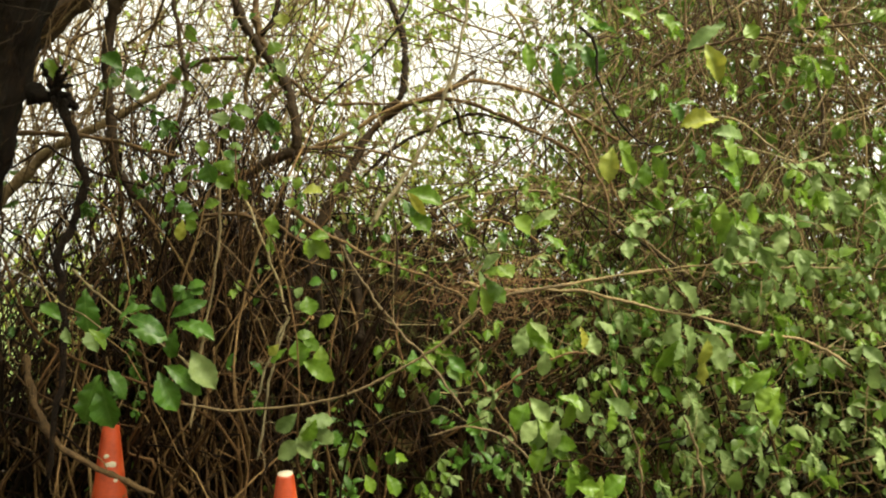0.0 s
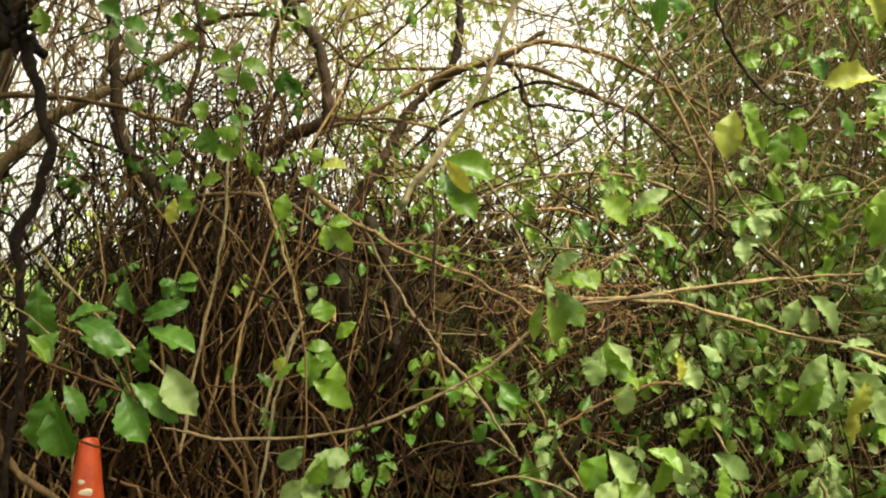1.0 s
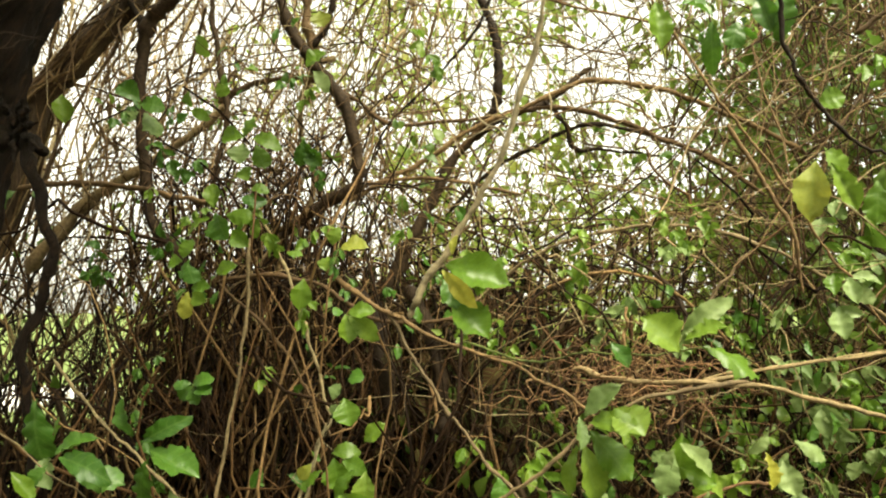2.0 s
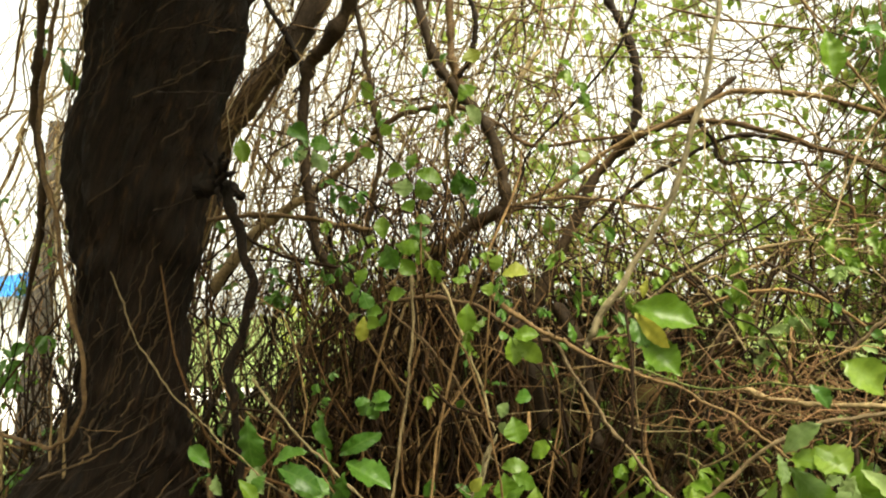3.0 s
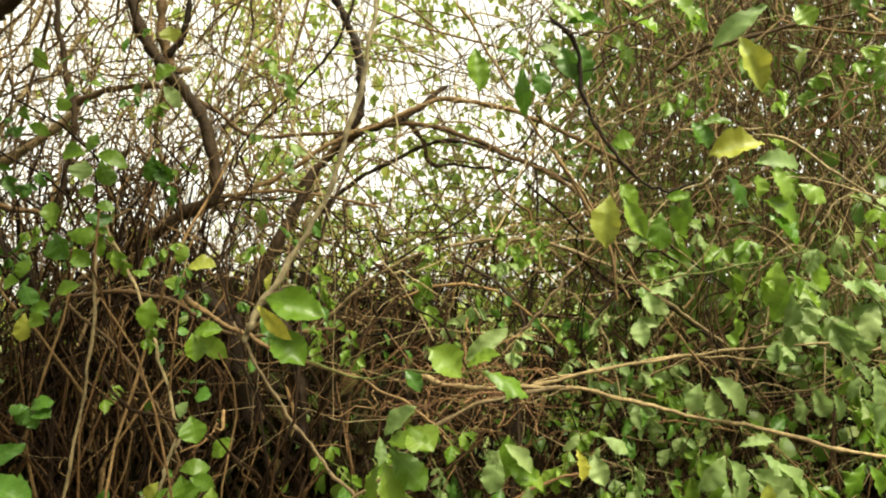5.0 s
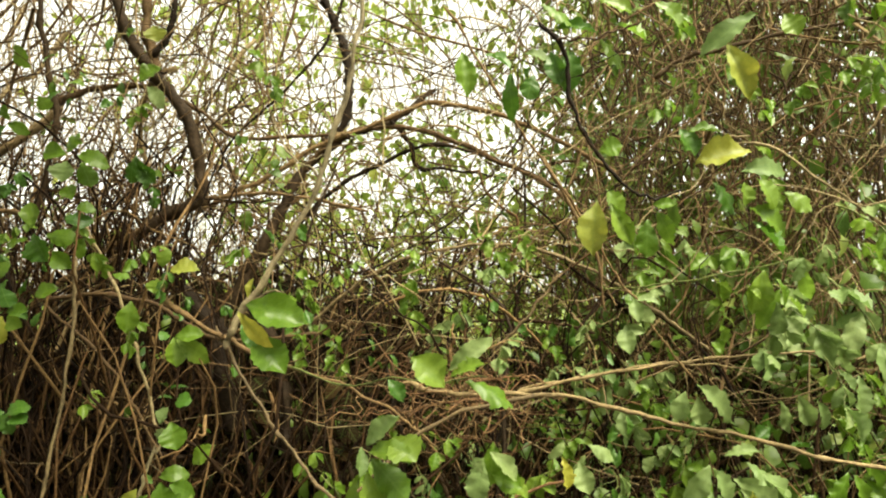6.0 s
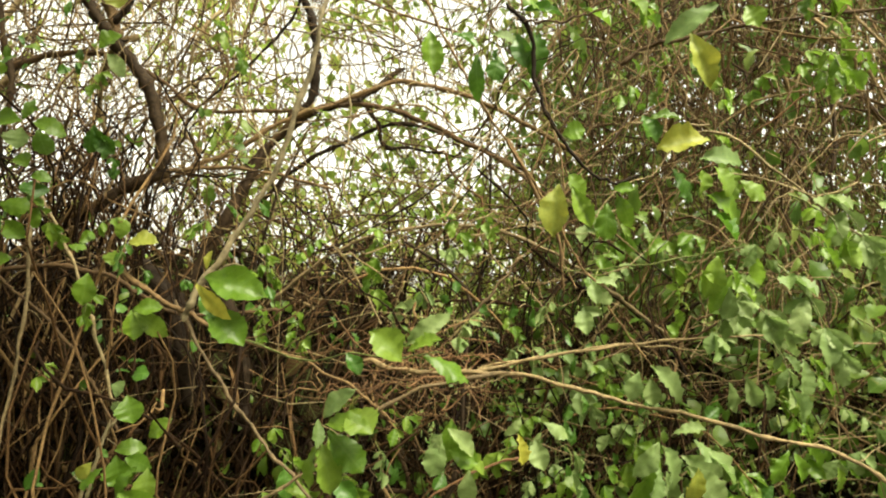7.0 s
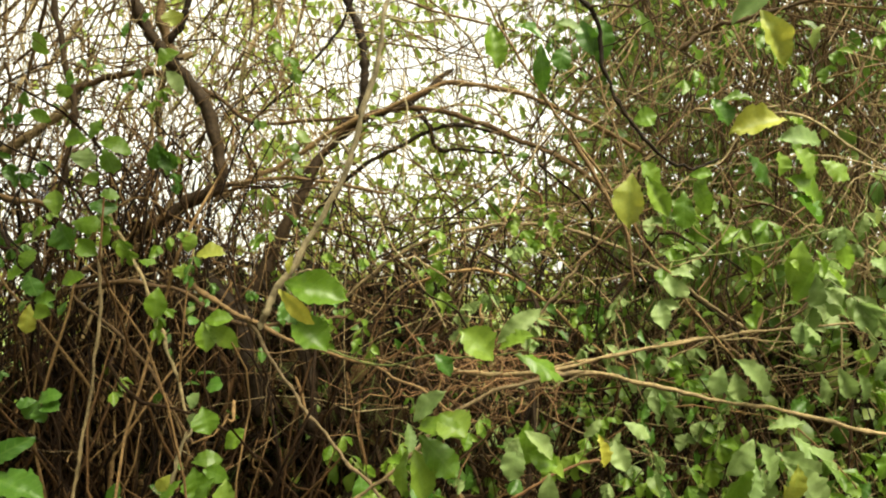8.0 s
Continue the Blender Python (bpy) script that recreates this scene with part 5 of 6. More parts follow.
add_leaf(hang_b, (-1.984, 2.175, 2.422), (-1.896, 2.161, 2.427), LEAF_DARK, -12, (0.26, -0.8, 0.79), 3, 1.01)
add_leaf(low_tan, (-0.813, 1.985, 1.198), (-0.839, 1.961, 1.271), LEAF_DARK, -4, (-0.19, -0.8, 0.47), 0, 0.96)
add_leaf(low_tan, (-0.807, 2.008, 1.181), (-0.723, 1.987, 1.235), LEAF_DARK, 18, (0.25, -0.8, 0.59), 1, 0.88)
add_leaf(low_tan, (-0.794, 2.015, 1.164), (-0.672, 1.992, 1.129), LEAF_DARK, 0, (0.26, -0.8, 0.75), 2, 0.92)
add_leaf(low_tan, (-0.778, 1.980, 1.151), (-0.815, 1.980, 1.062), LEAF_DARK, 6, (0.32, -0.8, 0.95), 3, 0.97)
add_leaf(low_tan, (-0.743, 2.010, 1.085), (-0.666, 1.982, 0.981), LEAF_PALE, 14, (0.08, -0.8, 0.68), 0, 0.98)
add_leaf(low_tan, (-0.811, 1.980, 1.042), (-0.697, 1.975, 0.989), LEAF_DARK, 8, (0.39, -0.8, 0.75), 1, 0.95)
add_leaf(low_tan, (-0.832, 1.991, 1.025), (-0.770, 1.977, 0.911), LEAF_DARK, 13, (-0.04, -0.8, 0.98), 2, 0.89)
add_leaf(low_tan, (-1.003, 1.989, 1.011), (-1.059, 1.973, 0.870), LEAF_DARK, -4, (0.28, -0.8, 0.91), 3, 1.08)
add_leaf(low_tan, (-1.005, 2.007, 0.992), (-0.975, 2.006, 0.847), LEAF_DARK, 3, (0.04, -0.8, 0.72), 0, 0.92)
add_leaf(low_tan, (-0.991, 2.013, 1.023), (-0.919, 1.985, 0.973), LEAF_DARK, -17, (0.13, -0.8, 0.65), 1, 0.98)
add_leaf(low_tan, (-1.049, 2.024, 1.151), (-1.022, 1.995, 1.080), LEAF_PALE, 6, (-0.24, -0.8, 0.96), 2, 0.90)
add_leaf(low_tan, (-1.057, 1.993, 1.265), (-1.050, 1.968, 1.139), LEAF_DARK, -8, (-0.18, -0.8, 0.97), 3, 1.09)
add_leaf(long_low, (0.733, 2.029, 1.145), (0.668, 2.025, 1.042), LEAF, -6, (0.33, -0.8, 0.49), 0, 0.90)
add_leaf(long_low, (0.796, 2.076, 1.141), (0.884, 2.046, 1.107), LEAF_PALE, 21, (-0.20, -0.8, 0.64), 1, 1.09)
add_leaf(long_low, (0.799, 2.049, 1.128), (0.871, 2.028, 1.042), LEAF_PALE, -8, (-0.38, -0.8, 0.64), 2, 1.04)
add_leaf(long_low, (0.804, 2.067, 1.080), (0.828, 2.050, 0.994), LEAF_YELLOW, -2, (0.03, -0.8, 0.69), 3, 0.98)
add_leaf(long_low, (0.762, 2.070, 1.111), (0.773, 2.064, 1.023), LEAF_PALE, 4, (0.35, -0.8, 0.92), 0, 0.89)
add_leaf(long_low, (1.031, 2.078, 1.046), (0.948, 2.053, 0.980), LEAF, -15, (-0.19, -0.8, 0.56), 1, 0.86)
add_leaf(long_low, (1.058, 2.079, 0.985), (0.981, 2.066, 0.918), LEAF, 16, (-0.31, -0.8, 0.46), 2, 1.07)
add_leaf(long_low, (1.022, 2.068, 0.972), (1.043, 2.038, 0.874), LEAF, 8, (0.02, -0.8, 0.87), 3, 0.87)
add_leaf(long_low, (0.722, 2.002, 1.188), (0.670, 1.989, 1.121), LEAF_PALE, -16, (0.08, -0.8, 0.63), 0, 0.98)
add_leaf(long_low, (0.724, 1.992, 1.185), (0.779, 1.983, 1.110), LEAF_PALE, -6, (0.08, -0.8, 0.99), 1, 1.08)
add_leaf(long_low, (0.759, 2.022, 1.201), (0.816, 1.997, 1.219), LEAF_PALE, -9, (0.38, -0.8, 0.60), 2, 0.88)
add_leaf(long_low, (0.791, 2.000, 1.194), (0.841, 1.978, 1.161), LEAF_PALE, -7, (0.12, -0.8, 0.61), 3, 1.09)
add_leaf(long_low, (0.819, 1.997, 1.172), (0.884, 1.983, 1.118), LEAF_PALE, 1, (0.30, -0.8, 0.99), 0, 0.98)
add_leaf(long_low, (0.800, 1.996, 1.139), (0.791, 1.978, 1.067), LEAF_YELLOW, -19, (-0.06, -0.8, 0.92), 1, 1.04)
add_leaf(long_low, (0.711, 1.974, 1.145), (0.688, 1.948, 1.078), LEAF_PALE, -5, (0.39, -0.8, 0.65), 2, 0.90)
add_leaf(long_low, (0.992, 2.003, 1.170), (0.955, 1.976, 1.113), LEAF, -3, (0.29, -0.8, 0.84), 3, 0.94)
add_leaf(long_low, (0.995, 1.988, 1.168), (1.011, 1.973, 1.114), LEAF, -4, (-0.10, -0.8, 0.81), 0, 1.07)
add_leaf(long_low, (1.093, 2.005, 1.135), (1.115, 2.001, 1.084), LEAF, -12, (-0.10, -0.8, 0.79), 1, 0.88)
add_leaf(long_low, (0.757, 2.225, 1.302), (0.730, 2.215, 1.236), LEAF_PALE, -10, (-0.38, -0.8, 0.75), 0, 1.08)
add_leaf(long_low, (0.794, 2.252, 1.313), (0.888, 2.230, 1.254), LEAF_PALE, 14, (0.27, -0.8, 0.95), 1, 0.96)
add_leaf(long_low, (0.797, 2.261, 1.284), (0.803, 2.257, 1.215), LEAF_PALE, 17, (-0.10, -0.8, 0.71), 2, 1.07)
add_leaf(long_low, (0.981, 2.237, 1.274), (1.009, 2.232, 1.198), LEAF_PALE, 14, (0.08, -0.8, 0.50), 3, 0.86)
add_leaf(long_low, (1.025, 2.241, 1.287), (1.055, 2.241, 1.209), LEAF_PALE, 15, (-0.25, -0.8, 0.60), 0, 0.95)
add_leaf(long_low, (1.072, 2.251, 1.272), (1.103, 2.238, 1.212), LEAF_PALE, 6, (0.13, -0.8, 0.69), 1, 0.87)
add_leaf(long_low, (1.188, 2.279, 1.324), (1.181, 2.258, 1.231), LEAF_PALE, -18, (-0.05, -0.8, 0.86), 2, 1.10)
add_leaf(long_low, (0.288, 2.224, 1.159), (0.251, 2.224, 1.114), LEAF_PALE, -1, (-0.06, -0.8, 0.94), 3, 1.06)
add_leaf(long_low, (0.302, 2.240, 1.169), (0.370, 2.227, 1.111), LEAF_PALE, 4, (0.31, -0.8, 0.56), 0, 0.95)
add_leaf(long_low, (0.474, 2.225, 1.197), (0.448, 2.206, 1.156), LEAF_PALE, -21, (0.35, -0.8, 0.74), 1, 0.99)
add_leaf(long_low, (0.467, 2.225, 1.158), (0.481, 2.218, 1.085), LEAF_YELLOW, -1, (0.29, -0.8, 0.75), 2, 0.92)
add_leaf(long_low, (0.538, 2.279, 1.173), (0.597, 2.259, 1.146), LEAF_PALE, 1, (-0.24, -0.8, 0.61), 3, 1.07)

# ---- leafy sprigs of the hedge ----
def sprig(mat, stem_mat, count, size, seed):
    """A hanging shoot with leaves in threes."""
    g = np.random.default_rng(seed)
    e = thing("leafy_sprig", "thin green shoot with drooping toothed leaves in the hedge", "sprig", (0, 0, -50), "leafy sprigs of the hedge")
    length = size * count * 0.9
    end = np.array([g.normal(0, 0.25), -0.35 + g.normal(0, 0.15), -0.55 + g.normal(0, 0.3)])
    end = end / np.linalg.norm(end) * length
    pts = [np.zeros(3), end * 0.5 + np.array([0, -0.02, 0.06 * length]), end]
    part("stem", stem_mesh("stem", pts, 0.002, 0.0011, stem_mat, 5, 0.002), e)
    path = smooth_path(pts, count + 1)
    for i in range(count):
        base = path[i + 1] + g.normal(0, 0.004, 3)
        side, droop = (-1) ** i * g.uniform(0.1, 0.5), g.normal(-0.75, 0.2)
        facing = np.array([g.normal(0, 0.45), -0.75, 0.55 + g.normal(0, 0.3)])
        for fan in (-0.75, 0.0, 0.75):
            sway = np.array([side + fan + g.normal(0, 0.12), g.normal(-0.2, 0.25), droop + 0.25 * abs(fan) + g.normal(0, 0.12)])
            tip = base + sway / np.linalg.norm(sway) * size * g.uniform(0.75, 1.2) * (1.1 if fan == 0 else 0.9)
            m = leaf_pose(base, tip, facing + g.normal(0, 0.25, 3), g.normal(0, 22))
            part("leaf", NEAR_MESHES[mat.name][int(g.integers(0, len(NEAR)))], e, m=m)
    return e


def scatter_sprigs(kinds, count, box, turn, seed, scale=(0.8, 1.2)):
    """Copies of the kinds at random places in a box (x0, x1, y0, y1, z0, z1) whose front bends with turn(x, z)."""
    g = np.random.default_rng(seed)
    for _ in range(count):
        x, z = g.uniform(box[0], box[1]), g.uniform(box[4], box[5])
        y = g.uniform(box[2], box[3]) + turn(x, z)
        s = g.uniform(*scale)
        m = pose(x, y, z, g.normal(0, 14), g.normal(0, 14), g.uniform(-70, 70)) @ Matrix.Diagonal((s, s, s, 1))
        kept = copy_thing(kinds[int(g.integers(0, len(kinds)))], m)
        kept.scale = (s, s, s)


SPRIGS = {m.name: [sprig(m, STEM_GREEN, c, 0.055, 100 + i) for i, c in enumerate((2, 3, 4))] for m in (LEAF, LEAF_PALE, LEAF_DARK)}
def lean_in(x, z):
    return -0.25 * max(0.0, x - 0.8)


scatter_sprigs(SPRIGS["pale_underside_leaf"], 125, (0.6, 2.8, 2.2, 2.8, 0.4, 1.8), lean_in, 1, (0.8, 1.3))
scatter_sprigs(SPRIGS["vine_leaf"], 100, (0.75, 2.9, 2.25, 2.9, 0.6, 3.0), lean_in, 2, (0.75, 1.25))
scatter_sprigs(SPRIGS["vine_leaf"], 12, (-0.4, 0.8, 2.4, 2.8, 0.6, 1.15), lean_in, 3)
scatter_sprigs(SPRIGS["vine_leaf"], 30, (-0.25, 0.95, 2.4, 2.8, 0.9, 1.75), lean_in, 7, (0.5, 0.85))
scatter_sprigs(SPRIGS["pale_underside_leaf"], 26, (0.0, 1.1, 2.4, 2.8, 0.6, 1.6), lean_in, 8, (0.6, 1.0))
scatter_sprigs(SPRIGS["glossy_dark_leaf"], 9, (-3.3, -2.3, 2.4, 2.9, 0.9, 2.4), lean_in, 6, (0.9, 1.3))
scatter_sprigs(SPRIGS["glossy_dark_leaf"], 22, (-1.9, -0.4, 2.3, 2.7, 0.8, 2.2), lean_in, 4, (0.6, 0.9))
scatter_sprigs(SPRIGS["vine_leaf"], 12, (-1.9, -0.3, 2.35, 2.65, 1.3, 2.3), lean_in, 5, (0.6, 0.85))


for kinds in SPRIGS.values():
    for o in kinds:
        for c in list(o.children_recursive) + [o]:
            bpy.data.objects.remove(c)


# ---- the tangle ----
def tangle(name, label, paths, radii, mat, sides=5, category="thicket", singly=190):
    """Stems of one kind: those nearest the path are parts by themselves, the rest is joined."""
    order = np.argsort(paths[:, :, 1].mean(1))
    near, rest = order[:singly], order[singly:]
    e = thing(name, label, category, tuple(paths[order[0], 0]))
    at = np.array(e.location)
    for i in near:
        verts, quads = tube_arrays(paths[i:i + 1] - at, radii[i:i + 1], sides)
        part("stem", as_mesh("stem", verts, quads, mat), e)
    if len(rest):
        verts, quads = tube_arrays(paths[rest] - at, radii[rest], sides)
        tagged(part("stem_mass", as_mesh("stem_mass", verts, quads, mat), e, "further stems of the same tangle"), kind="stuff")
    return e


def wander(start, end, k, g, sag=0.0, rough=0.05):
    """n crooked paths of k points from start to end, sagging or arching."""
    s = np.linspace(0, 1, k)[None, :, None]
    p = start[:, None] * (1 - s) + end[:, None] * s
    n = len(start)
    span = np.linalg.norm(end - start, axis=1)[:, None, None]
    for f in (1, 2, 3, 5):
        p = p + np.sin(math.pi * f * s) * g.normal(0, rough / f ** 0.8, (n, 1, 3)) * span
    p[..., 2] += np.sin(math.pi * s[..., 0]) * sag * span[..., 0] if np.isscalar(sag) else np.sin(math.pi * s[..., 0]) * sag[:, None] * span[..., 0]
    p = p + g.normal(0, 0.0035, p.shape)
    return p


g = np.random.default_rng(21)


def box_points(n, x0, x1, y0, y1, z0, z1):
    return g.uniform((x0, y0, z0), (x1, y1, z1), (n, 3))


def gappy(p, scale, cut):
    """Keeps the points where a smooth noise is high, so that the rest is left open."""
    keep = [noise.noise(Vector(q) * scale) > cut for q in p]
    return p[np.array(keep)]


def bring_forward(p):
    """The leafy hedge bends towards the path on its side."""
    p[:, 1] -= 0.25 * np.maximum(0, p[:, 0] - 0.8)
    return p


# upright stems of the thicket, dense below
n = 1300
a = box_points(n, -3.6, -0.1, 2.65, 4.2, -0.05, 0.4)
a = a[(a[:, 0] > -1.35) | (g.uniform(0, 1, n) < 0.5)]
n = len(a)
b = a + np.stack([g.normal(0, 0.5, n), g.normal(0, 0.3, n), g.uniform(0.8, 1.9, n)], -1)
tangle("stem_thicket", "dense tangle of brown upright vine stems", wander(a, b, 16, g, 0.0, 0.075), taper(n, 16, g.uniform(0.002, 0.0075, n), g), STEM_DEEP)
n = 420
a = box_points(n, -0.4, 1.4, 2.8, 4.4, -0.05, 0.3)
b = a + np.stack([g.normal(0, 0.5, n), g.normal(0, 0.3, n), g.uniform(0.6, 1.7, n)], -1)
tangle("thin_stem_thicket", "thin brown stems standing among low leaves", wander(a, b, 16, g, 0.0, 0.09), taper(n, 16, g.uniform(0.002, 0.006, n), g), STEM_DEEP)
n = 200
a = box_points(n, -3.4, 0.6, 2.9, 4.0, -0.05, 0.3)
b = a + np.stack([g.normal(0, 0.45, n), g.normal(0, 0.2, n), g.uniform(0.9, 1.8, n)], -1)
tangle("dark_stem_thicket", "dark thicker stems inside the thicket", wander(a, b, 16, g, 0.0, 0.08), taper(n, 16, g.uniform(0.006, 0.016, n), g), STEM_DARK)
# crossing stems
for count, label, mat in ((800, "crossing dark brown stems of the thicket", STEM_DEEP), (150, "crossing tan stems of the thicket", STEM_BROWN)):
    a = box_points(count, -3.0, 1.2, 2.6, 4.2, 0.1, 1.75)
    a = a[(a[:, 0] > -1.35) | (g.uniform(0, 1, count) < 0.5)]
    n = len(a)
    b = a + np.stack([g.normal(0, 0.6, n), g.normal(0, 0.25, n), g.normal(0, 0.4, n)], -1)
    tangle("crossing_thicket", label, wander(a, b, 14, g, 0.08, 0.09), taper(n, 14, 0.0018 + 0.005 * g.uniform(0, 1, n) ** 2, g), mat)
# the bundle of roots round the dead stump of the hedge
n = 420
a = np.stack([g.normal(-1.05, 0.3, n), g.normal(3.0, 0.16, n), g.uniform(-0.05, 0.6, n)], -1)
b = np.stack([g.normal(-1.05, 0.22, n), g.normal(3.0, 0.14, n), g.uniform(1.1, 2.2, n)], -1)
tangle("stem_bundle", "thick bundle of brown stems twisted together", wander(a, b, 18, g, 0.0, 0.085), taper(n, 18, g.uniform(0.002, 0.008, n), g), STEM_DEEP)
# hanging dead vines, upper part
for count, label, mat in ((230, "pale brown dead vines hanging from above", STEM_LIGHT), (270, "reddish brown woody vines hanging from above", STEM_BROWN)):
    a = box_points(count, -4.2, -0.3, 2.8, 4.3, 2.3, 3.9)
    b = a + np.stack([g.normal(-0.35, 0.4, count), g.normal(0, 0.2, count), -g.uniform(0.7, 2.0, count)], -1)
    tangle("hanging_tangle", label, wander(a, b, 16, g, 0.08, 0.06), taper(count, 16, 0.002 + 0.011 * g.uniform(0, 1, count) ** 3.5, g), mat)
n = 260
a = box_points(n, -3.2, -0.3, 2.9, 4.3, 1.9, 3.4)
b = a + np.stack([g.normal(-0.2, 0.7, n), g.normal(0, 0.2, n), g.normal(-0.5, 0.5, n)], -1)
tangle("crossed_tangle", "reddish brown vines crossing above the thicket", wander(a, b, 16, g, 0.1, 0.09), taper(n, 16, g.uniform(0.002, 0.006, n), g), STEM_BROWN)
# arching thin branches across the sky
n = 380
a = box_points(n, -2.2, 1.9, 2.9, 4.0, 1.4, 2.7)
b = a + np.stack([g.normal(0.1, 0.8, n), g.normal(0, 0.25, n), g.normal(-0.1, 0.3, n)], -1)
tangle("arching_tangle", "thin bare twigs arching against the sky", wander(a, b, 16, g, 0.2, 0.07), taper(n, 16, g.uniform(0.0016, 0.0045, n), g), STEM_BROWN)
# the leafy side: stems inside
n = 1000
a = bring_forward(box_points(n, 0.7, 4.8, 3.0, 5.4, 0.0, 3.4))
b = a + np.stack([g.normal(0, 0.4, n), g.normal(0, 0.2, n), g.uniform(0.2, 1.3, n) * g.choice([-1, 1], n)], -1)
tangle("hedge_thicket", "brown vine stems inside the leafy hedge", wander(a, b, 14, g, 0.05, 0.08), taper(n, 14, g.uniform(0.002, 0.007, n), g), STEM_BROWN)
# straw-coloured vines strung through the leaves
n = 270
a = box_points(n, -0.1, 2.9, 2.45, 3.3, 0.7, 2.5)
b = a + np.stack([g.normal(0.1, 0.6, n), g.normal(0, 0.15, n), g.normal(-0.1, 0.35, n)], -1)
tangle("straw_tangle", "thin straw-coloured vines strung through the leaves", wander(bring_forward(a), bring_forward(b), 16, g, 0.12, 0.06), taper(n, 16, g.uniform(0.001, 0.003, n), g), STEM_LIGHT, 5, "vines")
# nest of dead twigs
n = 80
a = np.array([0.2, 2.5, 1.27]) + g.normal(0, (0.08, 0.07, 0.035), (n, 3))
b = a + g.normal(0, (0.16, 0.08, 0.06), (n, 3))
tangle("twig_nest", "clump of reddish dead twigs caught on a branch", wander(a, b, 10, g, 0.05, 0.15), taper(n, 10, g.uniform(0.001, 0.0028, n), g), STEM_RED, 4, "twigs")


def leafage(name, label, centres, each, size, mat, clump=0.05, spread=0.5, singly=0, single=LEAF):
    """Leaves in small hanging clumps round the centres."""
    n = len(centres) * each
    lean = np.repeat(g.normal(0, 0.45, (len(centres), 3)), each, axis=0)
    pts = np.repeat(centres, each, axis=0) + g.normal(0, clump, (n, 3))
    along = np.stack([g.normal(0, 0.6, n), g.normal(-0.25, 0.4, n), g.normal(-0.65, 0.4, n)], -1) + lean
    face = np.stack([g.normal(0, spread, n), g.normal(-0.6, spread, n), g.normal(0.75, spread, n)], -1) + lean
    length = g.uniform(size[0], size[1], n)
    order = np.argsort(pts[:, 1])
    near, rest = order[:singly], order[singly:]
    e = thing(name, label, "leaves", tuple(pts[order[0]]))
    at = np.array(e.location)
    for i in near:
        tip = pts[i] + unit(along[i]) * length[i]
        m = leaf_pose(pts[i] - at, tip - at, face[i], 0)
        part("leaf", NEAR_MESHES[single.name][int(g.integers(0, len(NEAR)))], e, m=m)
    tagged(part("leaf_mass", leaves_mesh("leaf_mass", pts[rest] - at, along[rest], face[rest], length[rest], mat), e, "further leaves of the same growth"), kind="stuff")
    return e


# leaf mass of the hedge
p = gappy(bring_forward(box_points(5600, 0.8, 4.8, 2.75, 5.4, -0.05, 4.2)), 2.2, -0.02)
# the leaves thin out where dead vines hang matted
p = p[~((p[:, 2] > 1.8) & (p[:, 0] < 2.3) & (p[:, 1] < 3.9) & (g.uniform(0, 1, len(p)) < 0.65))]
leafage("hedge_foliage", "dense mass of mid green toothed vine leaves", p, 7, (0.03, 0.085), LEAF_MASS, singly=290)
p = gappy(box_points(260, -0.7, 1.2, 2.45, 3.4, 0.0, 1.2), 3.0, -0.05)
leafage("low_foliage", "green vine leaves low in the thicket", p, 5, (0.022, 0.07), LEAF_DEEP, singly=250, single=LEAF_DARK)
p = gappy(box_points(300, -4.2, 0.7, 2.5, 3.6, 0.3, 2.4), 2.5, -0.05)
leafage("scattered_foliage", "scattered green leaves among bare stems", p, 5, (0.03, 0.06), LEAF_DEEP, singly=250, single=LEAF_DARK)
# greenery behind the thicket
p = gappy(box_points(1700, -0.9, 3.2, 3.9, 5.6, 0.9, 2.1), 1.8, -0.15)
leafage("back_foliage", "yellow-green leaves and weeds behind the thicket", p, 6, (0.035, 0.07), LEAF_SKY, 0.07)
# young leaves and stems against the sky
p = gappy(box_points(2900, -3.0, 3.2, 4.4, 6.6, 1.8, 5.0), 0.95, 0.08)
p = p[(p[:, 0] > -1.5) | (g.uniform(0, 1, len(p)) < 0.25)]
leafage("sky_foliage", "yellow-green young leaves against the white sky", p, 7, (0.05, 0.10), LEAF_SKY, 0.10)
n = 520
a = box_points(n, -3.4, 3.0, 4.4, 6.4, 2.0, 5.0)
b = a + np.stack([g.normal(0, 0.4, n), g.normal(0, 0.2, n), -g.uniform(0.6, 2.2, n)], -1)
tangle("far_tangle", "thin vines hanging behind the hedge", wander(a, b, 14, g, 0.0, 0.08), taper(n, 14, g.uniform(0.002, 0.006, n), g), STEM_TAN)

# near-black leaf filler, standing in for the shade at the thicket's foot
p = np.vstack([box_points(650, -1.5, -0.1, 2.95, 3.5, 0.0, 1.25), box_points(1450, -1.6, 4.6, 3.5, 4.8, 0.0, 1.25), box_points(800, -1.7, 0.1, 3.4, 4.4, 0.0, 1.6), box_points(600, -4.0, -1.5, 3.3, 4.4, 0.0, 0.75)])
leafage("dead_foliage", "near-black leaf filler added for shade inside the thicket", p, 6, (0.05, 0.1), LEAF_SHADE, 0.08)
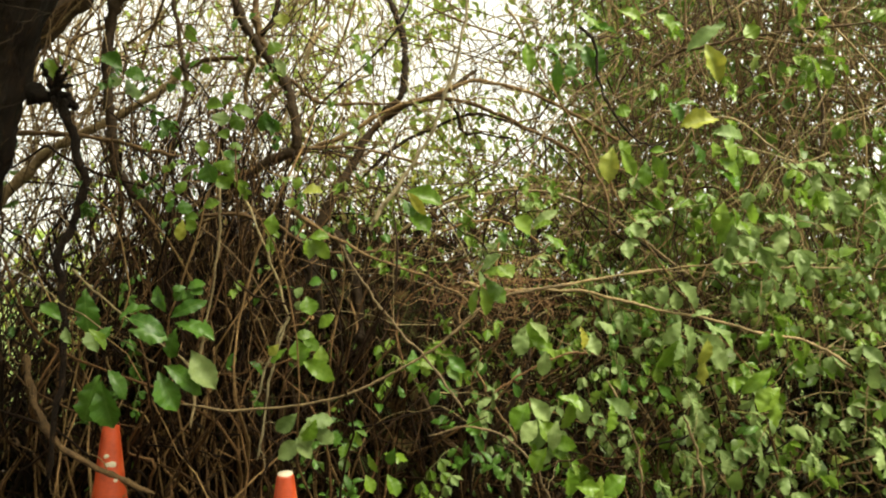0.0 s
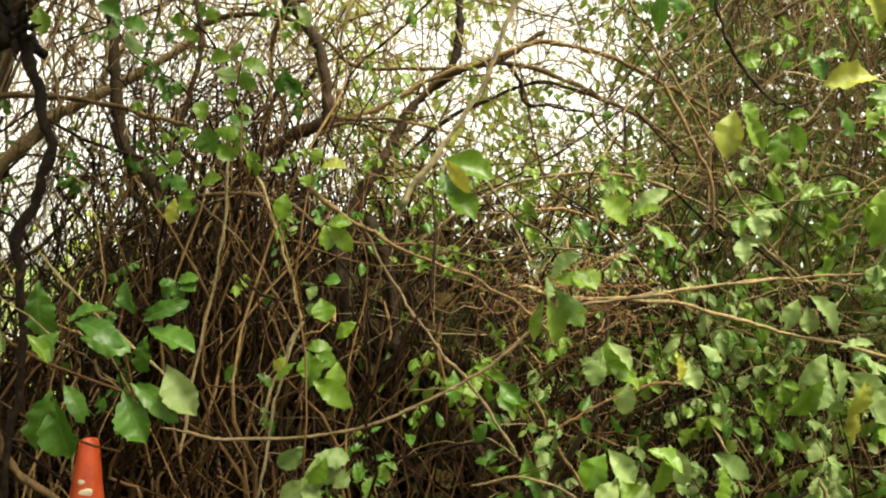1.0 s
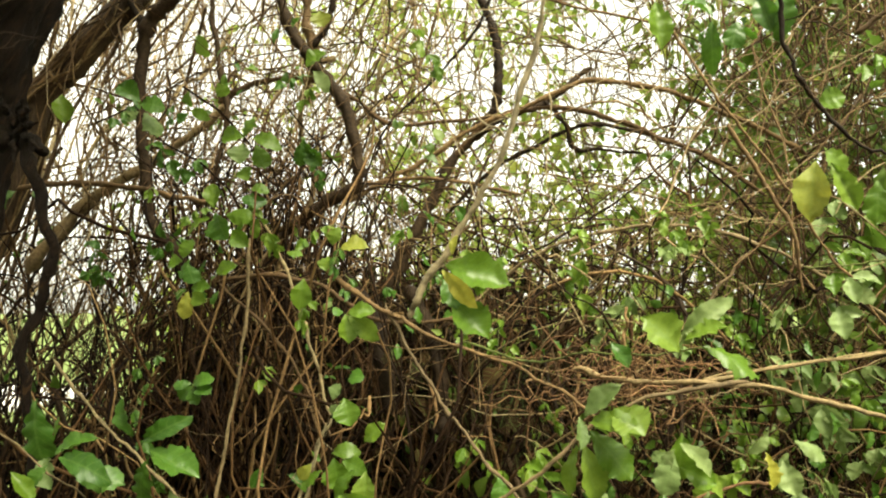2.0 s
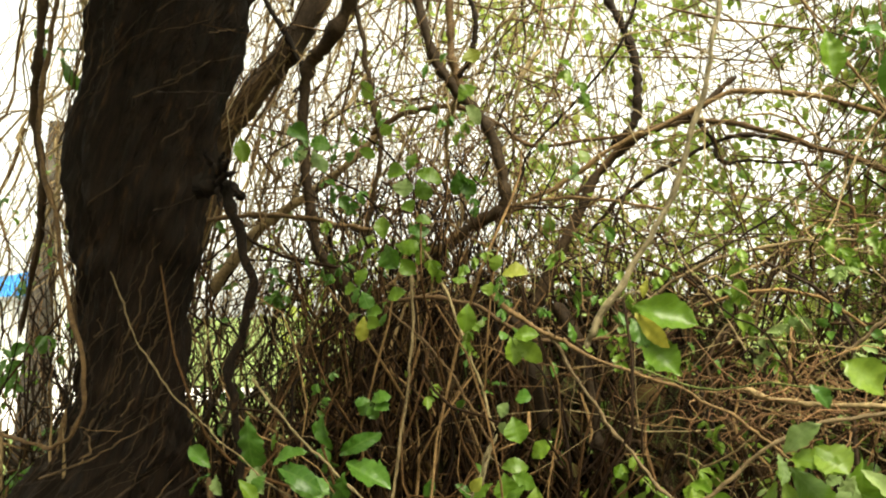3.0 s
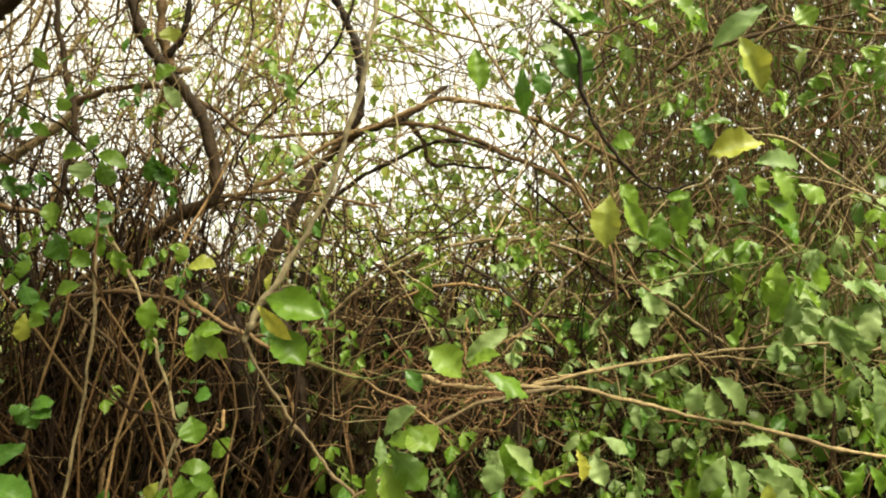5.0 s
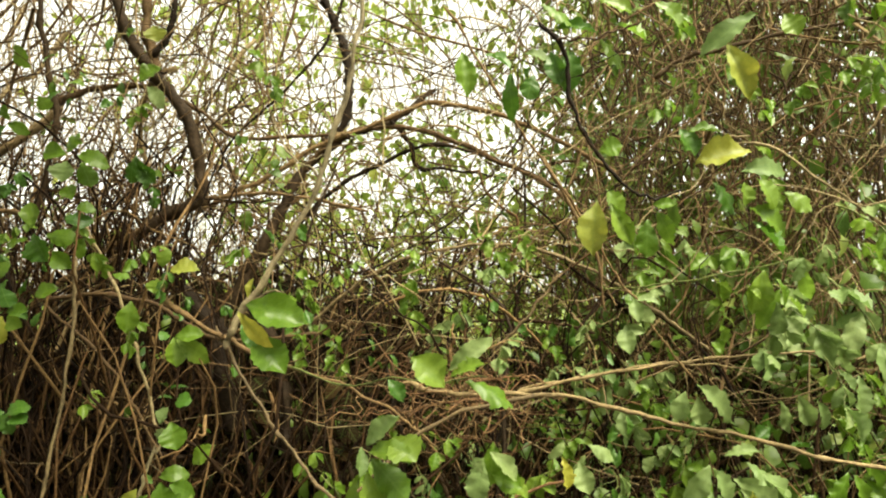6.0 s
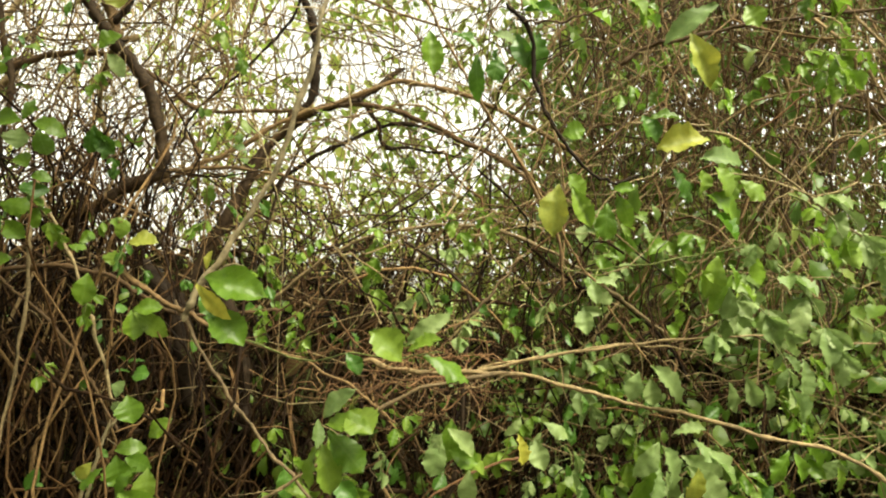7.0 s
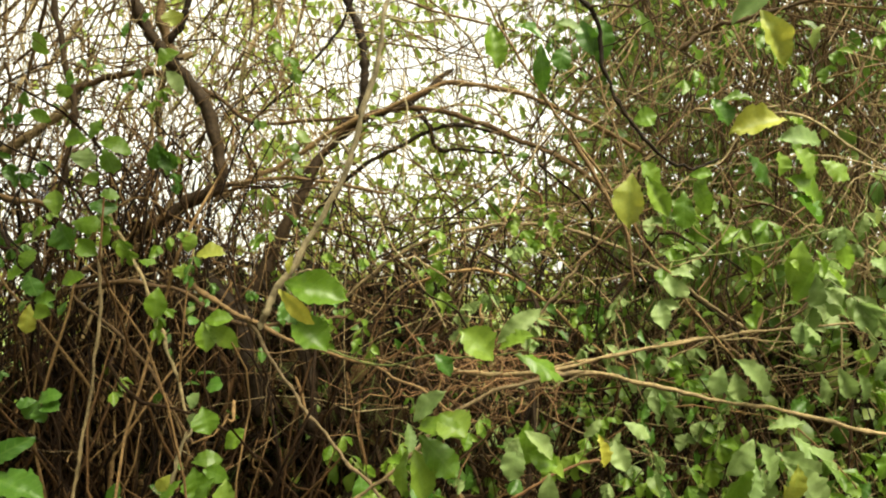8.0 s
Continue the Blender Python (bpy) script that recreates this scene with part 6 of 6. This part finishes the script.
# dead vines and dark leaves high in the hedge
n = 560
a = box_points(n, 0.8, 2.6, 2.75, 4.0, 1.9, 3.6)
b = a + np.stack([g.normal(0, 0.35, n), g.normal(0, 0.2, n), -g.uniform(0.3, 1.5, n)], -1)
tangle("dead_tangle", "brown dead vines matted high in the hedge", wander(a, b, 14, g, 0.05, 0.08), taper(n, 14, g.uniform(0.002, 0.006, n), g), STEM_BROWN)
p = gappy(box_points(3400, 1.1, 6.5, 4.9, 6.6, 0.0, 5.2), 1.6, -0.32)
leafage("deep_foliage", "dark green leaves deep in the hedge", p, 6, (0.06, 0.11), LEAF_DEEP, 0.09)
# a further hedge across the grass
p = box_points(520, -6.0, 9.0, 9.0, 10.5, 0.0, 1.9)
leafage("far_hedge", "low green hedge across the grass", p, 8, (0.10, 0.2), LEAF_SKY, 0.2)


# unseen leaf sheets over and behind the path, added to block sky light
def overhead(name, label, parent, box, count, size, mat):
    p = box_points(count, *box) - np.array(parent.location if parent else (0, 0, 0))
    n = len(p)
    along, face = g.normal(0, 1, (n, 3)), g.normal(0, 0.6, (n, 3)) + np.array([0, 0, 1.0])
    ob = new(name, leaves_mesh(name, p, along, face, g.uniform(size[0], size[1], n), mat))
    ob.parent = parent
    return tagged(ob, label, kind="stuff")


# out of view: these canopies only shade the path, hedge and thicket
overhead("crown", "unseen leaf canopy added to shade the path", tree, (-5.0, 5.0, -5.5, -0.8, 3.7, 5.4), 4500, (0.16, 0.28), LEAF_DEEP)
overhead("crown", "unseen leaf canopy added to shade the hedge", tree, (0.3, 4.5, 2.5, 4.9, 4.3, 5.6), 450, (0.16, 0.28), LEAF_DEEP)
overhead("crown", "unseen leaf canopy added to shade the thicket", tree, (-5.0, 0.6, -0.4, 1.75, 3.8, 5.2), 1800, (0.16, 0.28), LEAF_DEEP)
# unseen limbs added to carry the shading leaves
for k, (dx, dy) in enumerate(((1.6, -1.2), (2.6, -3.5), (-1.0, -3.0), (-2.2, -0.8))):
    top = Vector(TRUNK_ROWS[-1][0]) - O
    part("limb", stem_mesh("limb", [top - Vector((0, 0, 0.4)), top + Vector((dx * 0.4, dy * 0.4, 0.5)), top + Vector((dx, dy, 0.7))], 0.11, 0.04, BARK, 10, 0.01), tree)
# added dark backdrop, out of view, that cuts the light from behind
tagged(overhead("hedge_behind", "unseen dark planting added to block light behind the path", None, (-6.0, 6.0, -6.5, -5.2, 0.0, 4.4), 4500, (0.16, 0.28), LEAF_DEEP), category="hedge")
